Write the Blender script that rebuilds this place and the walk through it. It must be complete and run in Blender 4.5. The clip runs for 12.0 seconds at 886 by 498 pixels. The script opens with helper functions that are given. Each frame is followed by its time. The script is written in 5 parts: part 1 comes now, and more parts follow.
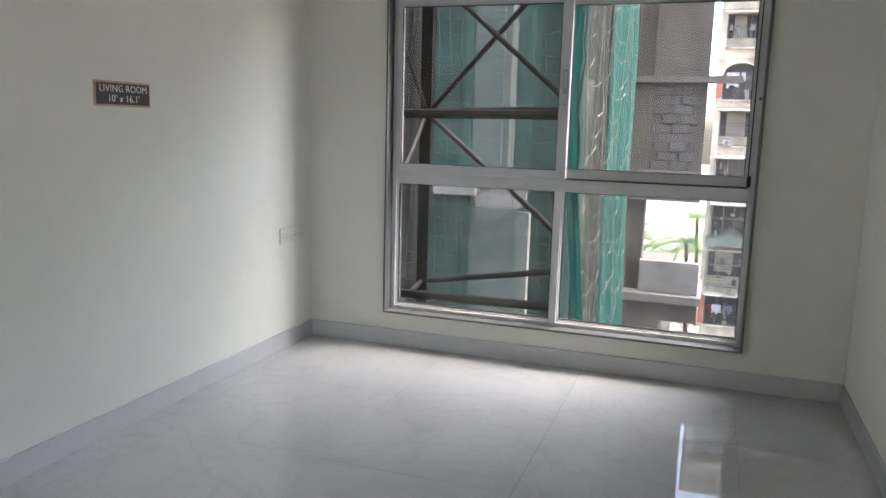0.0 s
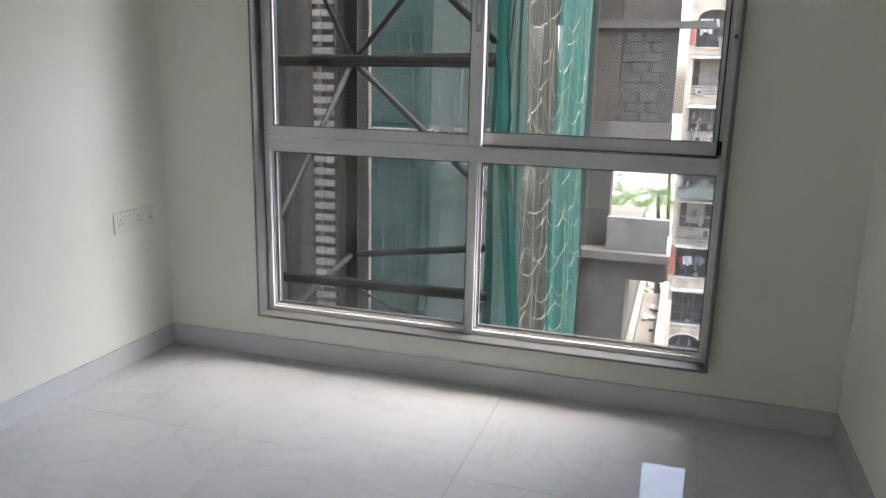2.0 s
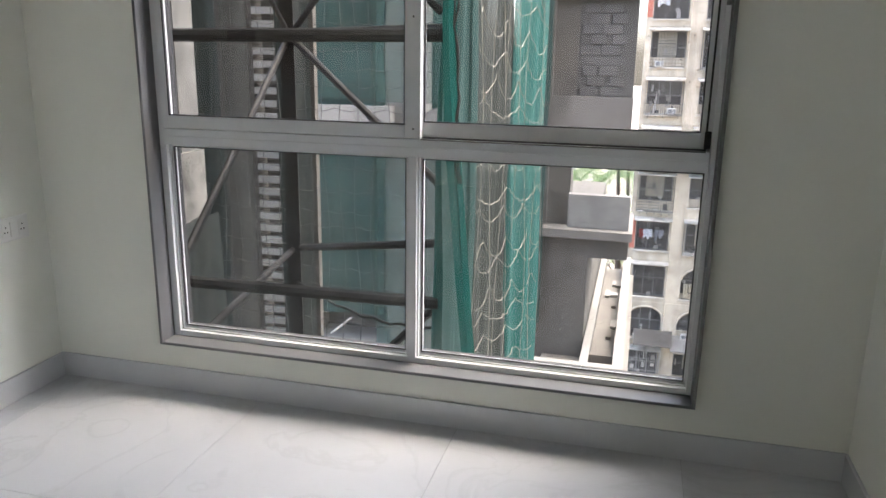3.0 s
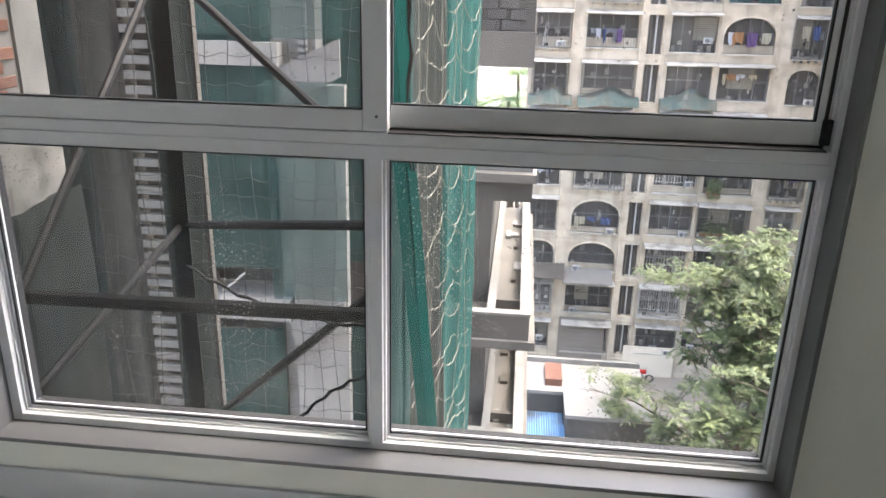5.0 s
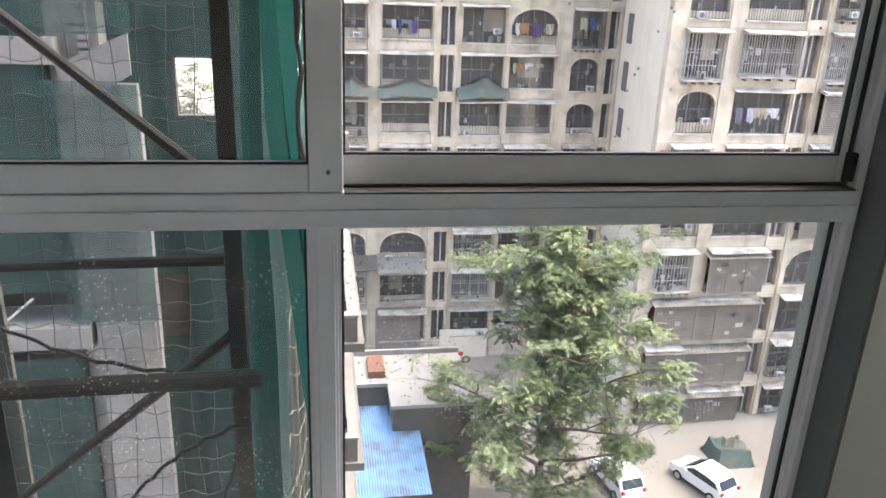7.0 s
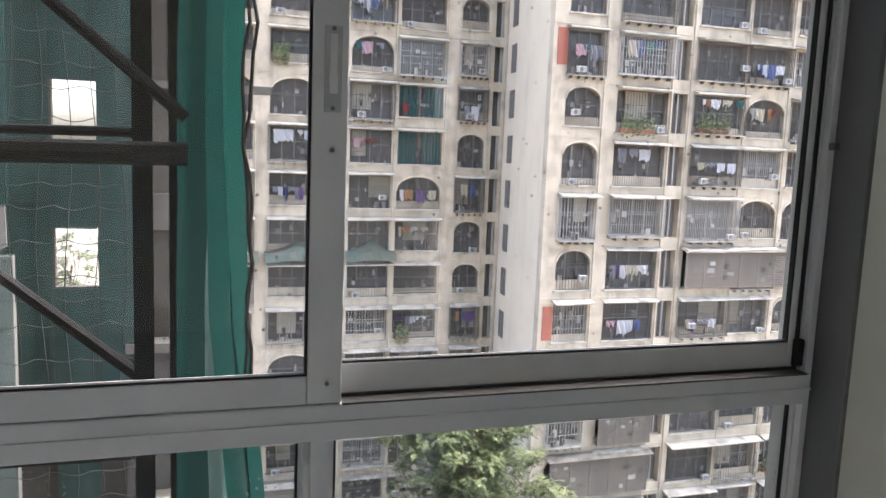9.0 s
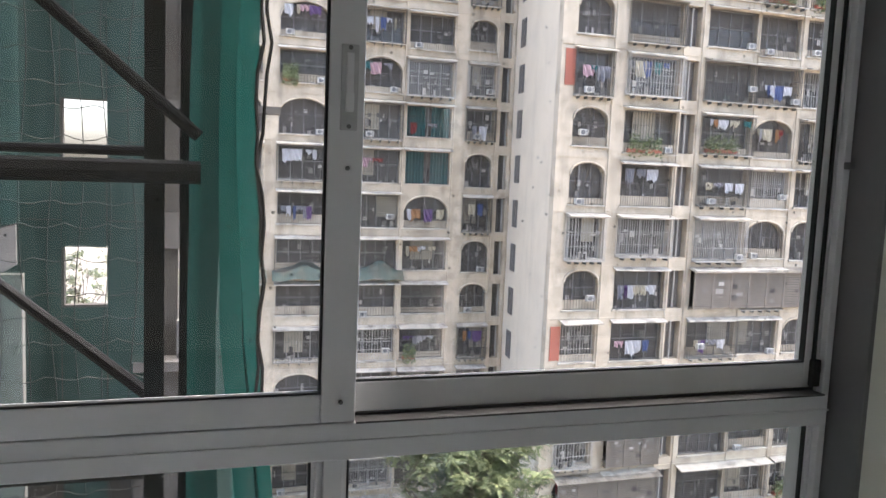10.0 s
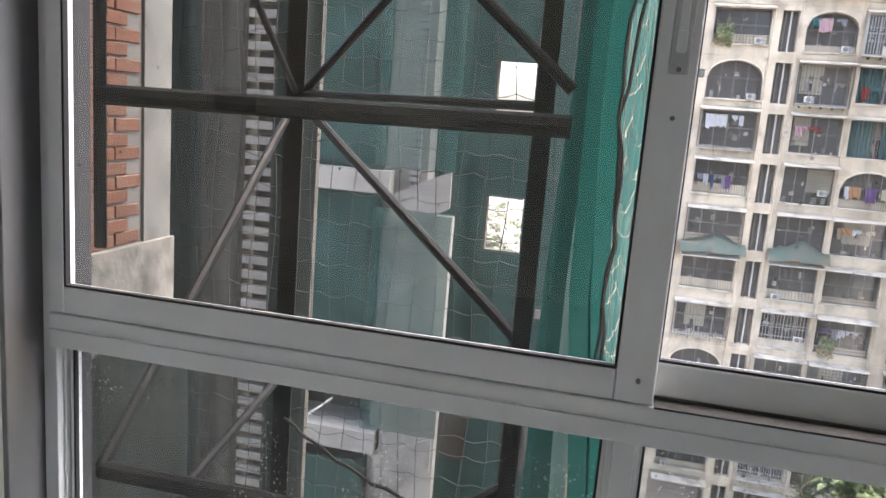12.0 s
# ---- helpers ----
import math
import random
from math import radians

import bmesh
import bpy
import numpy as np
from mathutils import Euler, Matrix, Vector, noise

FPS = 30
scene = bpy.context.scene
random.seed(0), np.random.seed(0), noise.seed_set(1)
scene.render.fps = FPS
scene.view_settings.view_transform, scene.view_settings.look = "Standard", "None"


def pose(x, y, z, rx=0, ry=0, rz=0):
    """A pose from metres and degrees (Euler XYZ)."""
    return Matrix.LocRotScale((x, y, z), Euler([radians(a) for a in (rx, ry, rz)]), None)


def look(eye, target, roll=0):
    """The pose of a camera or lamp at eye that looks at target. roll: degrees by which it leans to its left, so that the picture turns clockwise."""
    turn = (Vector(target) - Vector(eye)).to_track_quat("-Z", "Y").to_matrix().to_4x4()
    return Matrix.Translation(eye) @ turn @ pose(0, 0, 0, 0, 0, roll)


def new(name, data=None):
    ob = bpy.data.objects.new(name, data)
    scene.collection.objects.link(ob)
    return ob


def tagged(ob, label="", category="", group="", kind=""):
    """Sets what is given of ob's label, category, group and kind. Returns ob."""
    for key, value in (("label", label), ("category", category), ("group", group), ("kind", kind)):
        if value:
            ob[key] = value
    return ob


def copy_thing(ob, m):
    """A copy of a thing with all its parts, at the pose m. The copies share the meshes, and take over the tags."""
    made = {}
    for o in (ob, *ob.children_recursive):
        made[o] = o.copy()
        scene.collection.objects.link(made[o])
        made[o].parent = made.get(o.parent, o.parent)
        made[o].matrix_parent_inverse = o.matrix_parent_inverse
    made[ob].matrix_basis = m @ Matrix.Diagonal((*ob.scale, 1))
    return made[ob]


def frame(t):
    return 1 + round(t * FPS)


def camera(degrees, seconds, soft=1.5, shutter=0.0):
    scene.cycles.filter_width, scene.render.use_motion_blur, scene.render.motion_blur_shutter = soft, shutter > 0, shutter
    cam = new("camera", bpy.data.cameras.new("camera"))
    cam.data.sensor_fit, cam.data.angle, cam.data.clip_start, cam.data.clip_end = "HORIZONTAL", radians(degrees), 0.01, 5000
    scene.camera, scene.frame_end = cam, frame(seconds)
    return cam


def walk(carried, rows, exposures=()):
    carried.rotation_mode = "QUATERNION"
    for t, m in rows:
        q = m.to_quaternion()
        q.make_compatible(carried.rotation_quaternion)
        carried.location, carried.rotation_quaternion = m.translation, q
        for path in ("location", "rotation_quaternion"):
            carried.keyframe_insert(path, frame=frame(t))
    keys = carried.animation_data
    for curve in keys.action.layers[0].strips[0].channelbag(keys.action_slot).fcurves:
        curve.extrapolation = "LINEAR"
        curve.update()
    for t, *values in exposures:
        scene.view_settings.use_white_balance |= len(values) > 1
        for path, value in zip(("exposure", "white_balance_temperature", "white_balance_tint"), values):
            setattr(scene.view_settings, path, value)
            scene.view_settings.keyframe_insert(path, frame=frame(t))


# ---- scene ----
cam = camera(60.6, 12.0)
PATH = [
    (0, (2.337, -4.164, 1.338), (1.683, -2.301, 1.017), 1.6),
    (0.5, (2.328, -3.961, 1.343), (1.656, -2.107, 1.009), 1.5),
    (1, (2.361, -3.676, 1.345), (1.797, -1.798, 0.954), 0.4),
    (1.5, (2.405, -3.39, 1.353), (1.813, -1.531, 0.916), 1.9),
    (2, (2.386, -3.09, 1.347), (1.804, -1.228, 0.903), 1.3),
    (2.5, (2.346, -2.803, 1.361), (1.874, -0.916, 0.897), 0.4),
    (3, (2.308, -2.51, 1.361), (1.827, -0.636, 0.855), 0.9),
    (3.2, (2.287, -2.42, 1.358), (1.786, -0.563, 0.81), 0.9),
    (4.8, (1.899, -1.721, 1.376), (1.694, 0.142, 0.68), 1.2),
    (5, (1.866, -1.639, 1.383), (1.68, 0.238, 0.718), 1.4),
    (5.5, (1.73, -1.45, 1.403), (1.832, 0.456, 0.805), 0.5),
    (6, (1.653, -1.303, 1.398), (1.986, 0.568, 0.773), 1.2),
    (6.5, (1.622, -1.21, 1.391), (1.915, 0.657, 0.734), 2.1),
    (6.7, (1.588, -1.206, 1.396), (1.879, 0.654, 0.723), 2.2),
    (8.3, (1.366, -1.16, 1.42), (1.957, 0.662, 0.843), 2.3),
    (8.5, (1.36, -1.157, 1.437), (1.949, 0.691, 0.952), 1.8),
    (9, (1.351, -1.161, 1.474), (1.964, 0.725, 1.221), 2.3),
    (9.5, (1.347, -1.159, 1.477), (1.956, 0.737, 1.289), 2.3),
    (10, (1.34, -1.155, 1.471), (1.935, 0.744, 1.268), 2.4),
    (10.5, (1.393, -1.123, 1.478), (1.854, 0.807, 1.232), 2.1),
    (11, (1.481, -1.071, 1.472), (1.808, 0.887, 1.228), 2.3),
    (11.5, (1.51, -1.033, 1.459), (1.492, 0.947, 1.177), 3.0),
    (12, (1.494, -1.06, 1.457), (1.052, 0.857, 1.098), 4.5),
]
EXPOSURES = [(0, 3.62, 6400, 8), (3.2, 3.5, 6400, 8), (5, 3.55, 6400, 8), (6.5, 3.4, 6400, 8), (8.3, 3.3, 6400, 8), (9.2, 3.17, 6400, 8), (10.7, 3.12, 6400, 8), (11.5, 3.3, 6400, 8), (12, 3.5, 6400, 8)]
walk(cam, [(t, look(e, g, r)) for t, e, g, r in PATH], EXPOSURES)

# ---- light ----
world = bpy.data.worlds.new("sky")
scene.world = world
world.use_nodes = True
wn = world.node_tree
sky = wn.nodes.new("ShaderNodeTexSky")
sky.sky_type = "NISHITA"
sky.sun_disc = False
sky.sun_elevation = radians(68)
sky.sun_rotation = radians(70)
sky.air_density, sky.dust_density, sky.ozone_density = 0.7, 5.0, 0.0
wn.nodes["Background"].inputs["Strength"].default_value = 0.15
wn.links.new(sky.outputs["Color"], wn.nodes["Background"].inputs["Color"])

sun_data = bpy.data.lights.new("sun", "SUN")
sun_data.energy, sun_data.angle, sun_data.color = 0.22, radians(80), (1.0, 0.97, 0.93)
sun = new("sun", sun_data)
sun.matrix_world = look((35.2, 12.8, 92.7), (0, 0, 0))

# ---- materials ----
def material(name, color, rough=0.6, metal=0.0, grain=0.0, grain_scale=60.0, stain=0.0, stain_scale=2.0,
             stain_color=None, bump=0.0, bump_scale=80.0, vary=0.0, streak=0.0):
    m = bpy.data.materials.new(name)
    m.use_nodes = True
    n, l = m.node_tree.nodes, m.node_tree.links
    b = n["Principled BSDF"]
    b.inputs["Roughness"].default_value, b.inputs["Metallic"].default_value = rough, metal
    co = n.new("ShaderNodeNewGeometry").outputs["Position"]
    rgb = n.new("ShaderNodeRGB")
    rgb.outputs[0].default_value = (*color, 1)
    out = rgb.outputs[0]

    def tex(scale, detail=6, stretch=None):
        t = n.new("ShaderNodeTexNoise")
        t.inputs["Scale"].default_value, t.inputs["Detail"].default_value = scale, detail
        src = co
        if stretch:
            mp = n.new("ShaderNodeMapping")
            mp.inputs["Scale"].default_value = stretch
            l.new(co, mp.inputs["Vector"])
            src = mp.outputs[0]
        l.new(src, t.inputs["Vector"])
        return t.outputs["Fac"]

    def mixed(fac, other, lo, hi, amount, blend="MIX"):
        nonlocal out
        r = n.new("ShaderNodeMapRange")
        r.inputs["From Min"].default_value, r.inputs["From Max"].default_value = lo, hi
        r.inputs["To Max"].default_value = amount
        l.new(fac, r.inputs["Value"])
        mx = n.new("ShaderNodeMix")
        mx.data_type, mx.blend_type = "RGBA", blend
        l.new(r.outputs[0], mx.inputs["Factor"])
        l.new(out, mx.inputs["A"])
        mx.inputs["B"].default_value = (*other, 1)
        out = mx.outputs["Result"]

    dark = stain_color or tuple(c * 0.45 for c in color)
    if stain:
        mixed(tex(stain_scale, 8), dark, 0.45, 0.72, stain)
    if streak:
        mixed(tex(1.0, 6, (1.3, 1.3, 0.12)), dark, 0.5, 0.75, streak)
    if grain:
        mixed(tex(grain_scale, 3), tuple(c * 0.6 for c in color), 0.4, 0.7, grain)
    if vary:
        oi = n.new("ShaderNodeObjectInfo")
        mixed(oi.outputs["Random"], tuple(c * 0.5 for c in color), 0.0, 1.0, vary)
    l.new(out, b.inputs["Base Color"])
    if bump:
        bp = n.new("ShaderNodeBump")
        bp.inputs["Strength"].default_value, bp.inputs["Distance"].default_value = bump, 0.01
        l.new(tex(bump_scale, 4), bp.inputs["Height"])
        l.new(bp.outputs[0], b.inputs["Normal"])
    return m


def sheer(name, color, cover, weave=90.0, stain=0.3):
    """Net cloth: a share of cloth, the rest gaps."""
    m = material(name, color, 0.75, stain=stain, stain_scale=3, grain=0.1, grain_scale=weave, streak=0.4)
    n, l = m.node_tree.nodes, m.node_tree.links
    tr = n.new("ShaderNodeBsdfTransparent")
    tl = n.new("ShaderNodeBsdfTranslucent")
    tl.inputs["Color"].default_value = (*color, 1)
    a, b = n.new("ShaderNodeMixShader"), n.new("ShaderNodeMixShader")
    a.inputs[0].default_value, b.inputs[0].default_value = 0.3, cover
    l.new(n["Principled BSDF"].outputs[0], a.inputs[1])
    l.new(tl.outputs[0], a.inputs[2])
    l.new(tr.outputs[0], b.inputs[1])
    l.new(a.outputs[0], b.inputs[2])
    l.new(b.outputs[0], n["Material Output"].inputs["Surface"])
    return m


def pane_glass(name, dirt, tint=(1, 1, 1), spots=0.5, soil=(0.5, 0.48, 0.44), grain=75, size=0.13, patchy=0.42):
    """Clear sheet glass: passes light straight, mirrors by Fresnel, with splashes of dirt."""
    m = bpy.data.materials.new(name)
    m.use_nodes = True
    n, l = m.node_tree.nodes, m.node_tree.links
    n.remove(n["Principled BSDF"])
    tr, gl, df = n.new("ShaderNodeBsdfTransparent"), n.new("ShaderNodeBsdfGlossy"), n.new("ShaderNodeBsdfDiffuse")
    tr.inputs[0].default_value = (*tint, 1)
    gl.inputs["Roughness"].default_value = 0.01
    df.inputs[0].default_value = (*soil, 1)
    lw = n.new("ShaderNodeLayerWeight")
    lw.inputs["Blend"].default_value = 0.5
    pw = n.new("ShaderNodeMath")
    pw.operation = "POWER"
    pw.inputs[1].default_value = 5
    l.new(lw.outputs["Facing"], pw.inputs[0])
    fr = n.new("ShaderNodeMath")
    fr.operation = "MULTIPLY_ADD"
    fr.inputs[1].default_value, fr.inputs[2].default_value = 0.96, 0.035
    l.new(pw.outputs[0], fr.inputs[0])
    a, b = n.new("ShaderNodeMixShader"), n.new("ShaderNodeMixShader")
    l.new(fr.outputs[0], a.inputs[0])
    l.new(tr.outputs[0], a.inputs[1])
    l.new(gl.outputs[0], a.inputs[2])
    co = n.new("ShaderNodeNewGeometry").outputs["Position"]
    vo = n.new("ShaderNodeTexVoronoi")
    vo.inputs["Scale"].default_value = grain
    big = n.new("ShaderNodeTexNoise")
    big.inputs["Scale"].default_value, big.inputs["Detail"].default_value = 4, 5
    l.new(co, vo.inputs["Vector"])
    l.new(co, big.inputs["Vector"])
    r1, r2 = n.new("ShaderNodeMapRange"), n.new("ShaderNodeMapRange")
    r1.inputs["From Min"].default_value, r1.inputs["From Max"].default_value = size, size * 0.62
    r1.inputs["To Max"].default_value = spots
    r2.inputs["From Min"].default_value, r2.inputs["From Max"].default_value = patchy, 0.75
    r2.inputs["To Max"].default_value = 1
    l.new(vo.outputs["Distance"], r1.inputs["Value"])
    l.new(big.outputs["Fac"], r2.inputs["Value"])
    mu = n.new("ShaderNodeMath")
    mu.operation = "MULTIPLY"
    l.new(r1.outputs[0], mu.inputs[0])
    l.new(r2.outputs[0], mu.inputs[1])
    ad = n.new("ShaderNodeMath")
    ad.operation = "MULTIPLY_ADD"
    ad.inputs[1].default_value = dirt
    l.new(r2.outputs[0], ad.inputs[0])
    l.new(mu.outputs[0], ad.inputs[2])
    l.new(ad.outputs[0], b.inputs[0])
    l.new(a.outputs[0], b.inputs[1])
    l.new(df.outputs[0], b.inputs[2])
    l.new(b.outputs[0], n["Material Output"].inputs["Surface"])
    return m


def marble(name):
    """Polished vitrified tile, pale grey-white with soft veins."""
    m = material(name, (0.55, 0.56, 0.575), 0.022, stain=0.4, stain_scale=1.6, stain_color=(0.43, 0.44, 0.455))
    n, l = m.node_tree.nodes, m.node_tree.links
    b = n["Principled BSDF"]
    b.inputs["IOR"].default_value = 1.5
    co = n.new("ShaderNodeNewGeometry").outputs["Position"]
    w = n.new("ShaderNodeTexNoise")
    w.inputs["Scale"].default_value, w.inputs["Detail"].default_value = 2.2, 9
    w.inputs["Distortion"].default_value = 1.6
    l.new(co, w.inputs["Vector"])
    d = n.new("ShaderNodeMath")
    d.operation = "SUBTRACT"
    d.inputs[1].default_value = 0.5
    l.new(w.outputs["Fac"], d.inputs[0])
    ab = n.new("ShaderNodeMath")
    ab.operation = "ABSOLUTE"
    l.new(d.outputs[0], ab.inputs[0])
    r = n.new("ShaderNodeMapRange")
    r.inputs["From Min"].default_value, r.inputs["From Max"].default_value = 0.0, 0.035
    r.inputs["To Min"].default_value, r.inputs["To Max"].default_value = 0.18, 0.0
    l.new(ab.outputs[0], r.inputs["Value"])
    old = b.inputs["Base Color"].links[0].from_socket
    mx = n.new("ShaderNodeMix")
    mx.data_type = "RGBA"
    l.new(r.outputs[0], mx.inputs["Factor"])
    l.new(old, mx.inputs["A"])
    mx.inputs["B"].default_value = (0.36, 0.36, 0.37, 1)
    l.new(mx.outputs["Result"], b.inputs["Base Color"])
    return m


M = dict(
    paint=material("cream_wall_paint", (0.785, 0.79, 0.715), 0.65, grain=0.05, grain_scale=6, stain=0.06, stain_scale=1.2, bump=0.08, bump_scale=220),
    ceiling=material("white_ceiling_paint", (0.82, 0.82, 0.8), 0.7, bump=0.05, bump_scale=200, stain=0.04),
    tile=marble("marble_tile"),
    skirt=material("skirting_tile", (0.58, 0.59, 0.60), 0.12, stain=0.3, stain_scale=3, stain_color=(0.48, 0.49, 0.5)),
    grout=material("pale_grout", (0.5, 0.5, 0.49), 0.9, grain=0.2),
    alu=material("grey_aluminium", (0.65, 0.66, 0.67), 0.6, 0.05, grain=0.06, grain_scale=30, stain=0.1, stain_scale=6),
    # stained aluminium, darkened to carry the recessed latch plate's shadow lines
    aludark=material("dark_latch_aluminium", (0.47, 0.48, 0.49), 0.5, 0.15, grain=0.15, grain_scale=40, stain=0.3, stain_scale=20),
    lining=material("window_lining_aluminium", (0.15, 0.15, 0.152), 0.42, 0.2, grain=0.08, stain=0.15, stain_scale=5),
    gasket=material("black_gasket_and_shade", (0.02, 0.02, 0.022), 0.7, grain=0.1),
    plastic=material("white_switch_plastic", (0.74, 0.74, 0.71), 0.3, grain=0.03),
    sign=material("dark_brown_sign", (0.045, 0.038, 0.034), 0.45, grain=0.1),
    gold=material("rose_gold_trim", (0.5, 0.34, 0.26), 0.35, 0.4, grain=0.1),
    lettering=material("pale_lettering", (0.75, 0.72, 0.68), 0.5),
    # dirt flecks, their backlit darkness put into the soil colour
    glass_up=pane_glass("window_glass", 0.012, spots=0.9, soil=(0.03, 0.027, 0.024), grain=30, size=0.1, patchy=0.3),
    glass_low=pane_glass("dusty_window_glass", 0.065, (0.93, 0.94, 0.94), spots=0.9, soil=(0.62, 0.6, 0.56), grain=85, size=0.21),
    steel=material("dark_weathered_steel", (0.010, 0.009, 0.0085), 0.6, 0.3, grain=0.3, grain_scale=20, stain=0.4, stain_scale=5, stain_color=(0.02, 0.016, 0.013), bump=0.3, bump_scale=60),
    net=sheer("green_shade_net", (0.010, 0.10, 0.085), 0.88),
    netroll=sheer("dense_green_net", (0.007, 0.078, 0.066), 0.96),
    netfar=sheer("faded_green_net", (0.03, 0.07, 0.059), 0.86),
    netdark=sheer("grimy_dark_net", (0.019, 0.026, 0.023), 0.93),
    ledge=material("patchy_site_concrete", (0.27, 0.255, 0.23), 0.95, grain=0.4, grain_scale=18, stain=0.95, stain_scale=6, stain_color=(0.05, 0.046, 0.04), streak=0.4, bump=0.6, bump_scale=20),
    netshade=sheer("green_net_painted_shade", (0.006, 0.042, 0.036), 0.97),
    netthin=sheer("thin_green_net", (0.04, 0.1, 0.085), 0.5),
    darkblock=material("dark_block_wall", (0.062, 0.056, 0.047), 0.95, grain=0.4, grain_scale=10, stain=0.5, stain_scale=2.5, streak=0.4, bump=0.4, bump_scale=25),
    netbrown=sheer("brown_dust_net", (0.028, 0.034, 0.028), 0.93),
    netgrey=sheer("grey_dust_net", (0.05, 0.052, 0.046), 0.6, stain=0.6),
    rope=material("pale_rope", (0.25, 0.24, 0.2), 0.9, grain=0.3, vary=0.2),
    ropedark=material("dark_rope", (0.014, 0.013, 0.011), 0.9, grain=0.3),
    concrete=material("raw_concrete", (0.135, 0.124, 0.11), 0.85, grain=0.3, grain_scale=14, stain=0.75, stain_scale=1.1, streak=0.5, bump=0.35, bump_scale=25),
    # stained concrete, with the shade on the site put into its dark tone
    darkcon=material("dark_concrete", (0.098, 0.088, 0.075), 0.9, grain=0.35, grain_scale=12, stain=0.75, stain_scale=1.4, streak=0.5, bump=0.35, bump_scale=25),
    palecon=material("pale_concrete", (0.25, 0.238, 0.215), 0.85, grain=0.3, grain_scale=10, stain=0.75, stain_scale=1.0, streak=0.6, bump=0.3, bump_scale=25),
    rim=material("worn_pale_cement", (0.2, 0.19, 0.172), 0.9, grain=0.4, grain_scale=12, stain=0.7, stain_scale=1.8, bump=0.3, bump_scale=25),
    block=material("concrete_block", (0.1, 0.094, 0.087), 0.9, grain=0.35, grain_scale=14, stain=0.5, stain_scale=3, vary=0.45, bump=0.4, bump_scale=40),
    blockmortar=material("grimy_block_mortar", (0.078, 0.073, 0.066), 0.95, grain=0.3, stain=0.5, stain_scale=1.2),
    slatwood=material("weathered_brown_slats", (0.25, 0.215, 0.175), 0.8, grain=0.3, grain_scale=6, stain=0.5, stain_scale=0.7, streak=0.4, vary=0.2),
    blind=material("beige_window_blind", (0.42, 0.38, 0.3), 0.85, stain=0.4, stain_scale=1.5, streak=0.3, vary=0.35),
    mortar=material("grey_mortar", (0.2, 0.19, 0.18), 0.95, grain=0.3, stain=0.3),
    brick=material("red_brick", (0.19, 0.084, 0.052), 0.9, grain=0.35, grain_scale=30, stain=0.35, stain_scale=6, stain_color=(0.22, 0.19, 0.165), vary=0.45, bump=0.5, bump_scale=60),
    slat=material("whitewashed_slat", (0.33, 0.32, 0.3), 0.85, grain=0.2, stain=0.5, stain_scale=3, vary=0.3),
    plaster=material("white_plaster", (0.2, 0.195, 0.182), 0.85, grain=0.3, grain_scale=25, stain=0.7, stain_scale=5, bump=0.2),
    facade=material("beige_facade_plaster", (0.56, 0.485, 0.372), 0.9, grain=0.3, grain_scale=5, stain=0.65, stain_scale=0.9, streak=0.6, stain_color=(0.2, 0.16, 0.115), bump=0.2, bump_scale=8),
    pier=material("white_facade_plaster", (0.70, 0.62, 0.49), 0.9, grain=0.1, grain_scale=3, stain=0.2, stain_scale=0.5, streak=0.2, bump=0.15, bump_scale=8),
    redpaint=material("brick_red_paint", (0.36, 0.12, 0.08), 0.8, stain=0.3, stain_scale=2),
    chajja=material("sunshade_slab", (0.5, 0.46, 0.39), 0.9, stain=0.8, stain_scale=1.4, stain_color=(0.12, 0.105, 0.09), grain=0.2),
    # dimness inside rooms and ducts is put into this dark colour
    room=material("interior_shade_panel", (0.14, 0.128, 0.115), 0.9, stain=0.4, stain_scale=0.8, grain=0.2),
    grille=material("grey_window_grille", (0.12, 0.11, 0.096), 0.7, 0.2, grain=0.3, vary=0.5),
    grillew=material("white_window_grille", (0.46, 0.44, 0.4), 0.6, stain=0.5, stain_scale=2, vary=0.35),
    winframe=material("window_frame_metal", (0.3, 0.29, 0.28), 0.6, 0.2, grain=0.2, vary=0.4),
    winglass=material("dark_window_glass", (0.075, 0.07, 0.065), 0.2, stain=0.3, stain_scale=1.0, vary=0.5),
    acbody=material("air_conditioner_case", (0.5, 0.485, 0.44), 0.55, stain=0.45, stain_scale=3, vary=0.25),
    acdark=material("air_conditioner_grille", (0.12, 0.12, 0.12), 0.6, grain=0.3),
    ground=material("yard_concrete", (0.25, 0.225, 0.19), 0.92, grain=0.25, grain_scale=3, stain=0.6, stain_scale=0.22, stain_color=(0.19, 0.16, 0.13), bump=0.3, bump_scale=6),
    terrace=material("terrace_screed", (0.25, 0.237, 0.216), 0.9, grain=0.3, grain_scale=4, stain=0.8, stain_scale=0.8, stain_color=(0.2, 0.18, 0.155)),
    bluesheet=material("blue_roofing_sheet", (0.27, 0.47, 0.72), 0.45, 0.1, stain=0.85, stain_scale=1.1, stain_color=(0.2, 0.17, 0.14), grain=0.25, grain_scale=5),
    greensheet=material("green_tarpaulin", (0.15, 0.2, 0.17), 0.7, stain=0.7, stain_scale=1.1, stain_color=(0.33, 0.24, 0.16), grain=0.3, grain_scale=5),
    bark=material("tree_bark", (0.13, 0.10, 0.075), 0.95, grain=0.4, grain_scale=9, bump=0.6, bump_scale=18),
    car=material("white_car_paint", (0.72, 0.73, 0.74), 0.2, grain=0.03),
    tyre=material("tyre_rubber", (0.02, 0.02, 0.02), 0.8, grain=0.1),
    chrome=material("silver_rim", (0.5, 0.5, 0.5), 0.3, 0.8),
    carglass=material("car_glass", (0.02, 0.025, 0.03), 0.05),
    tail=material("tail_lamp_red", (0.4, 0.02, 0.02), 0.2),
)


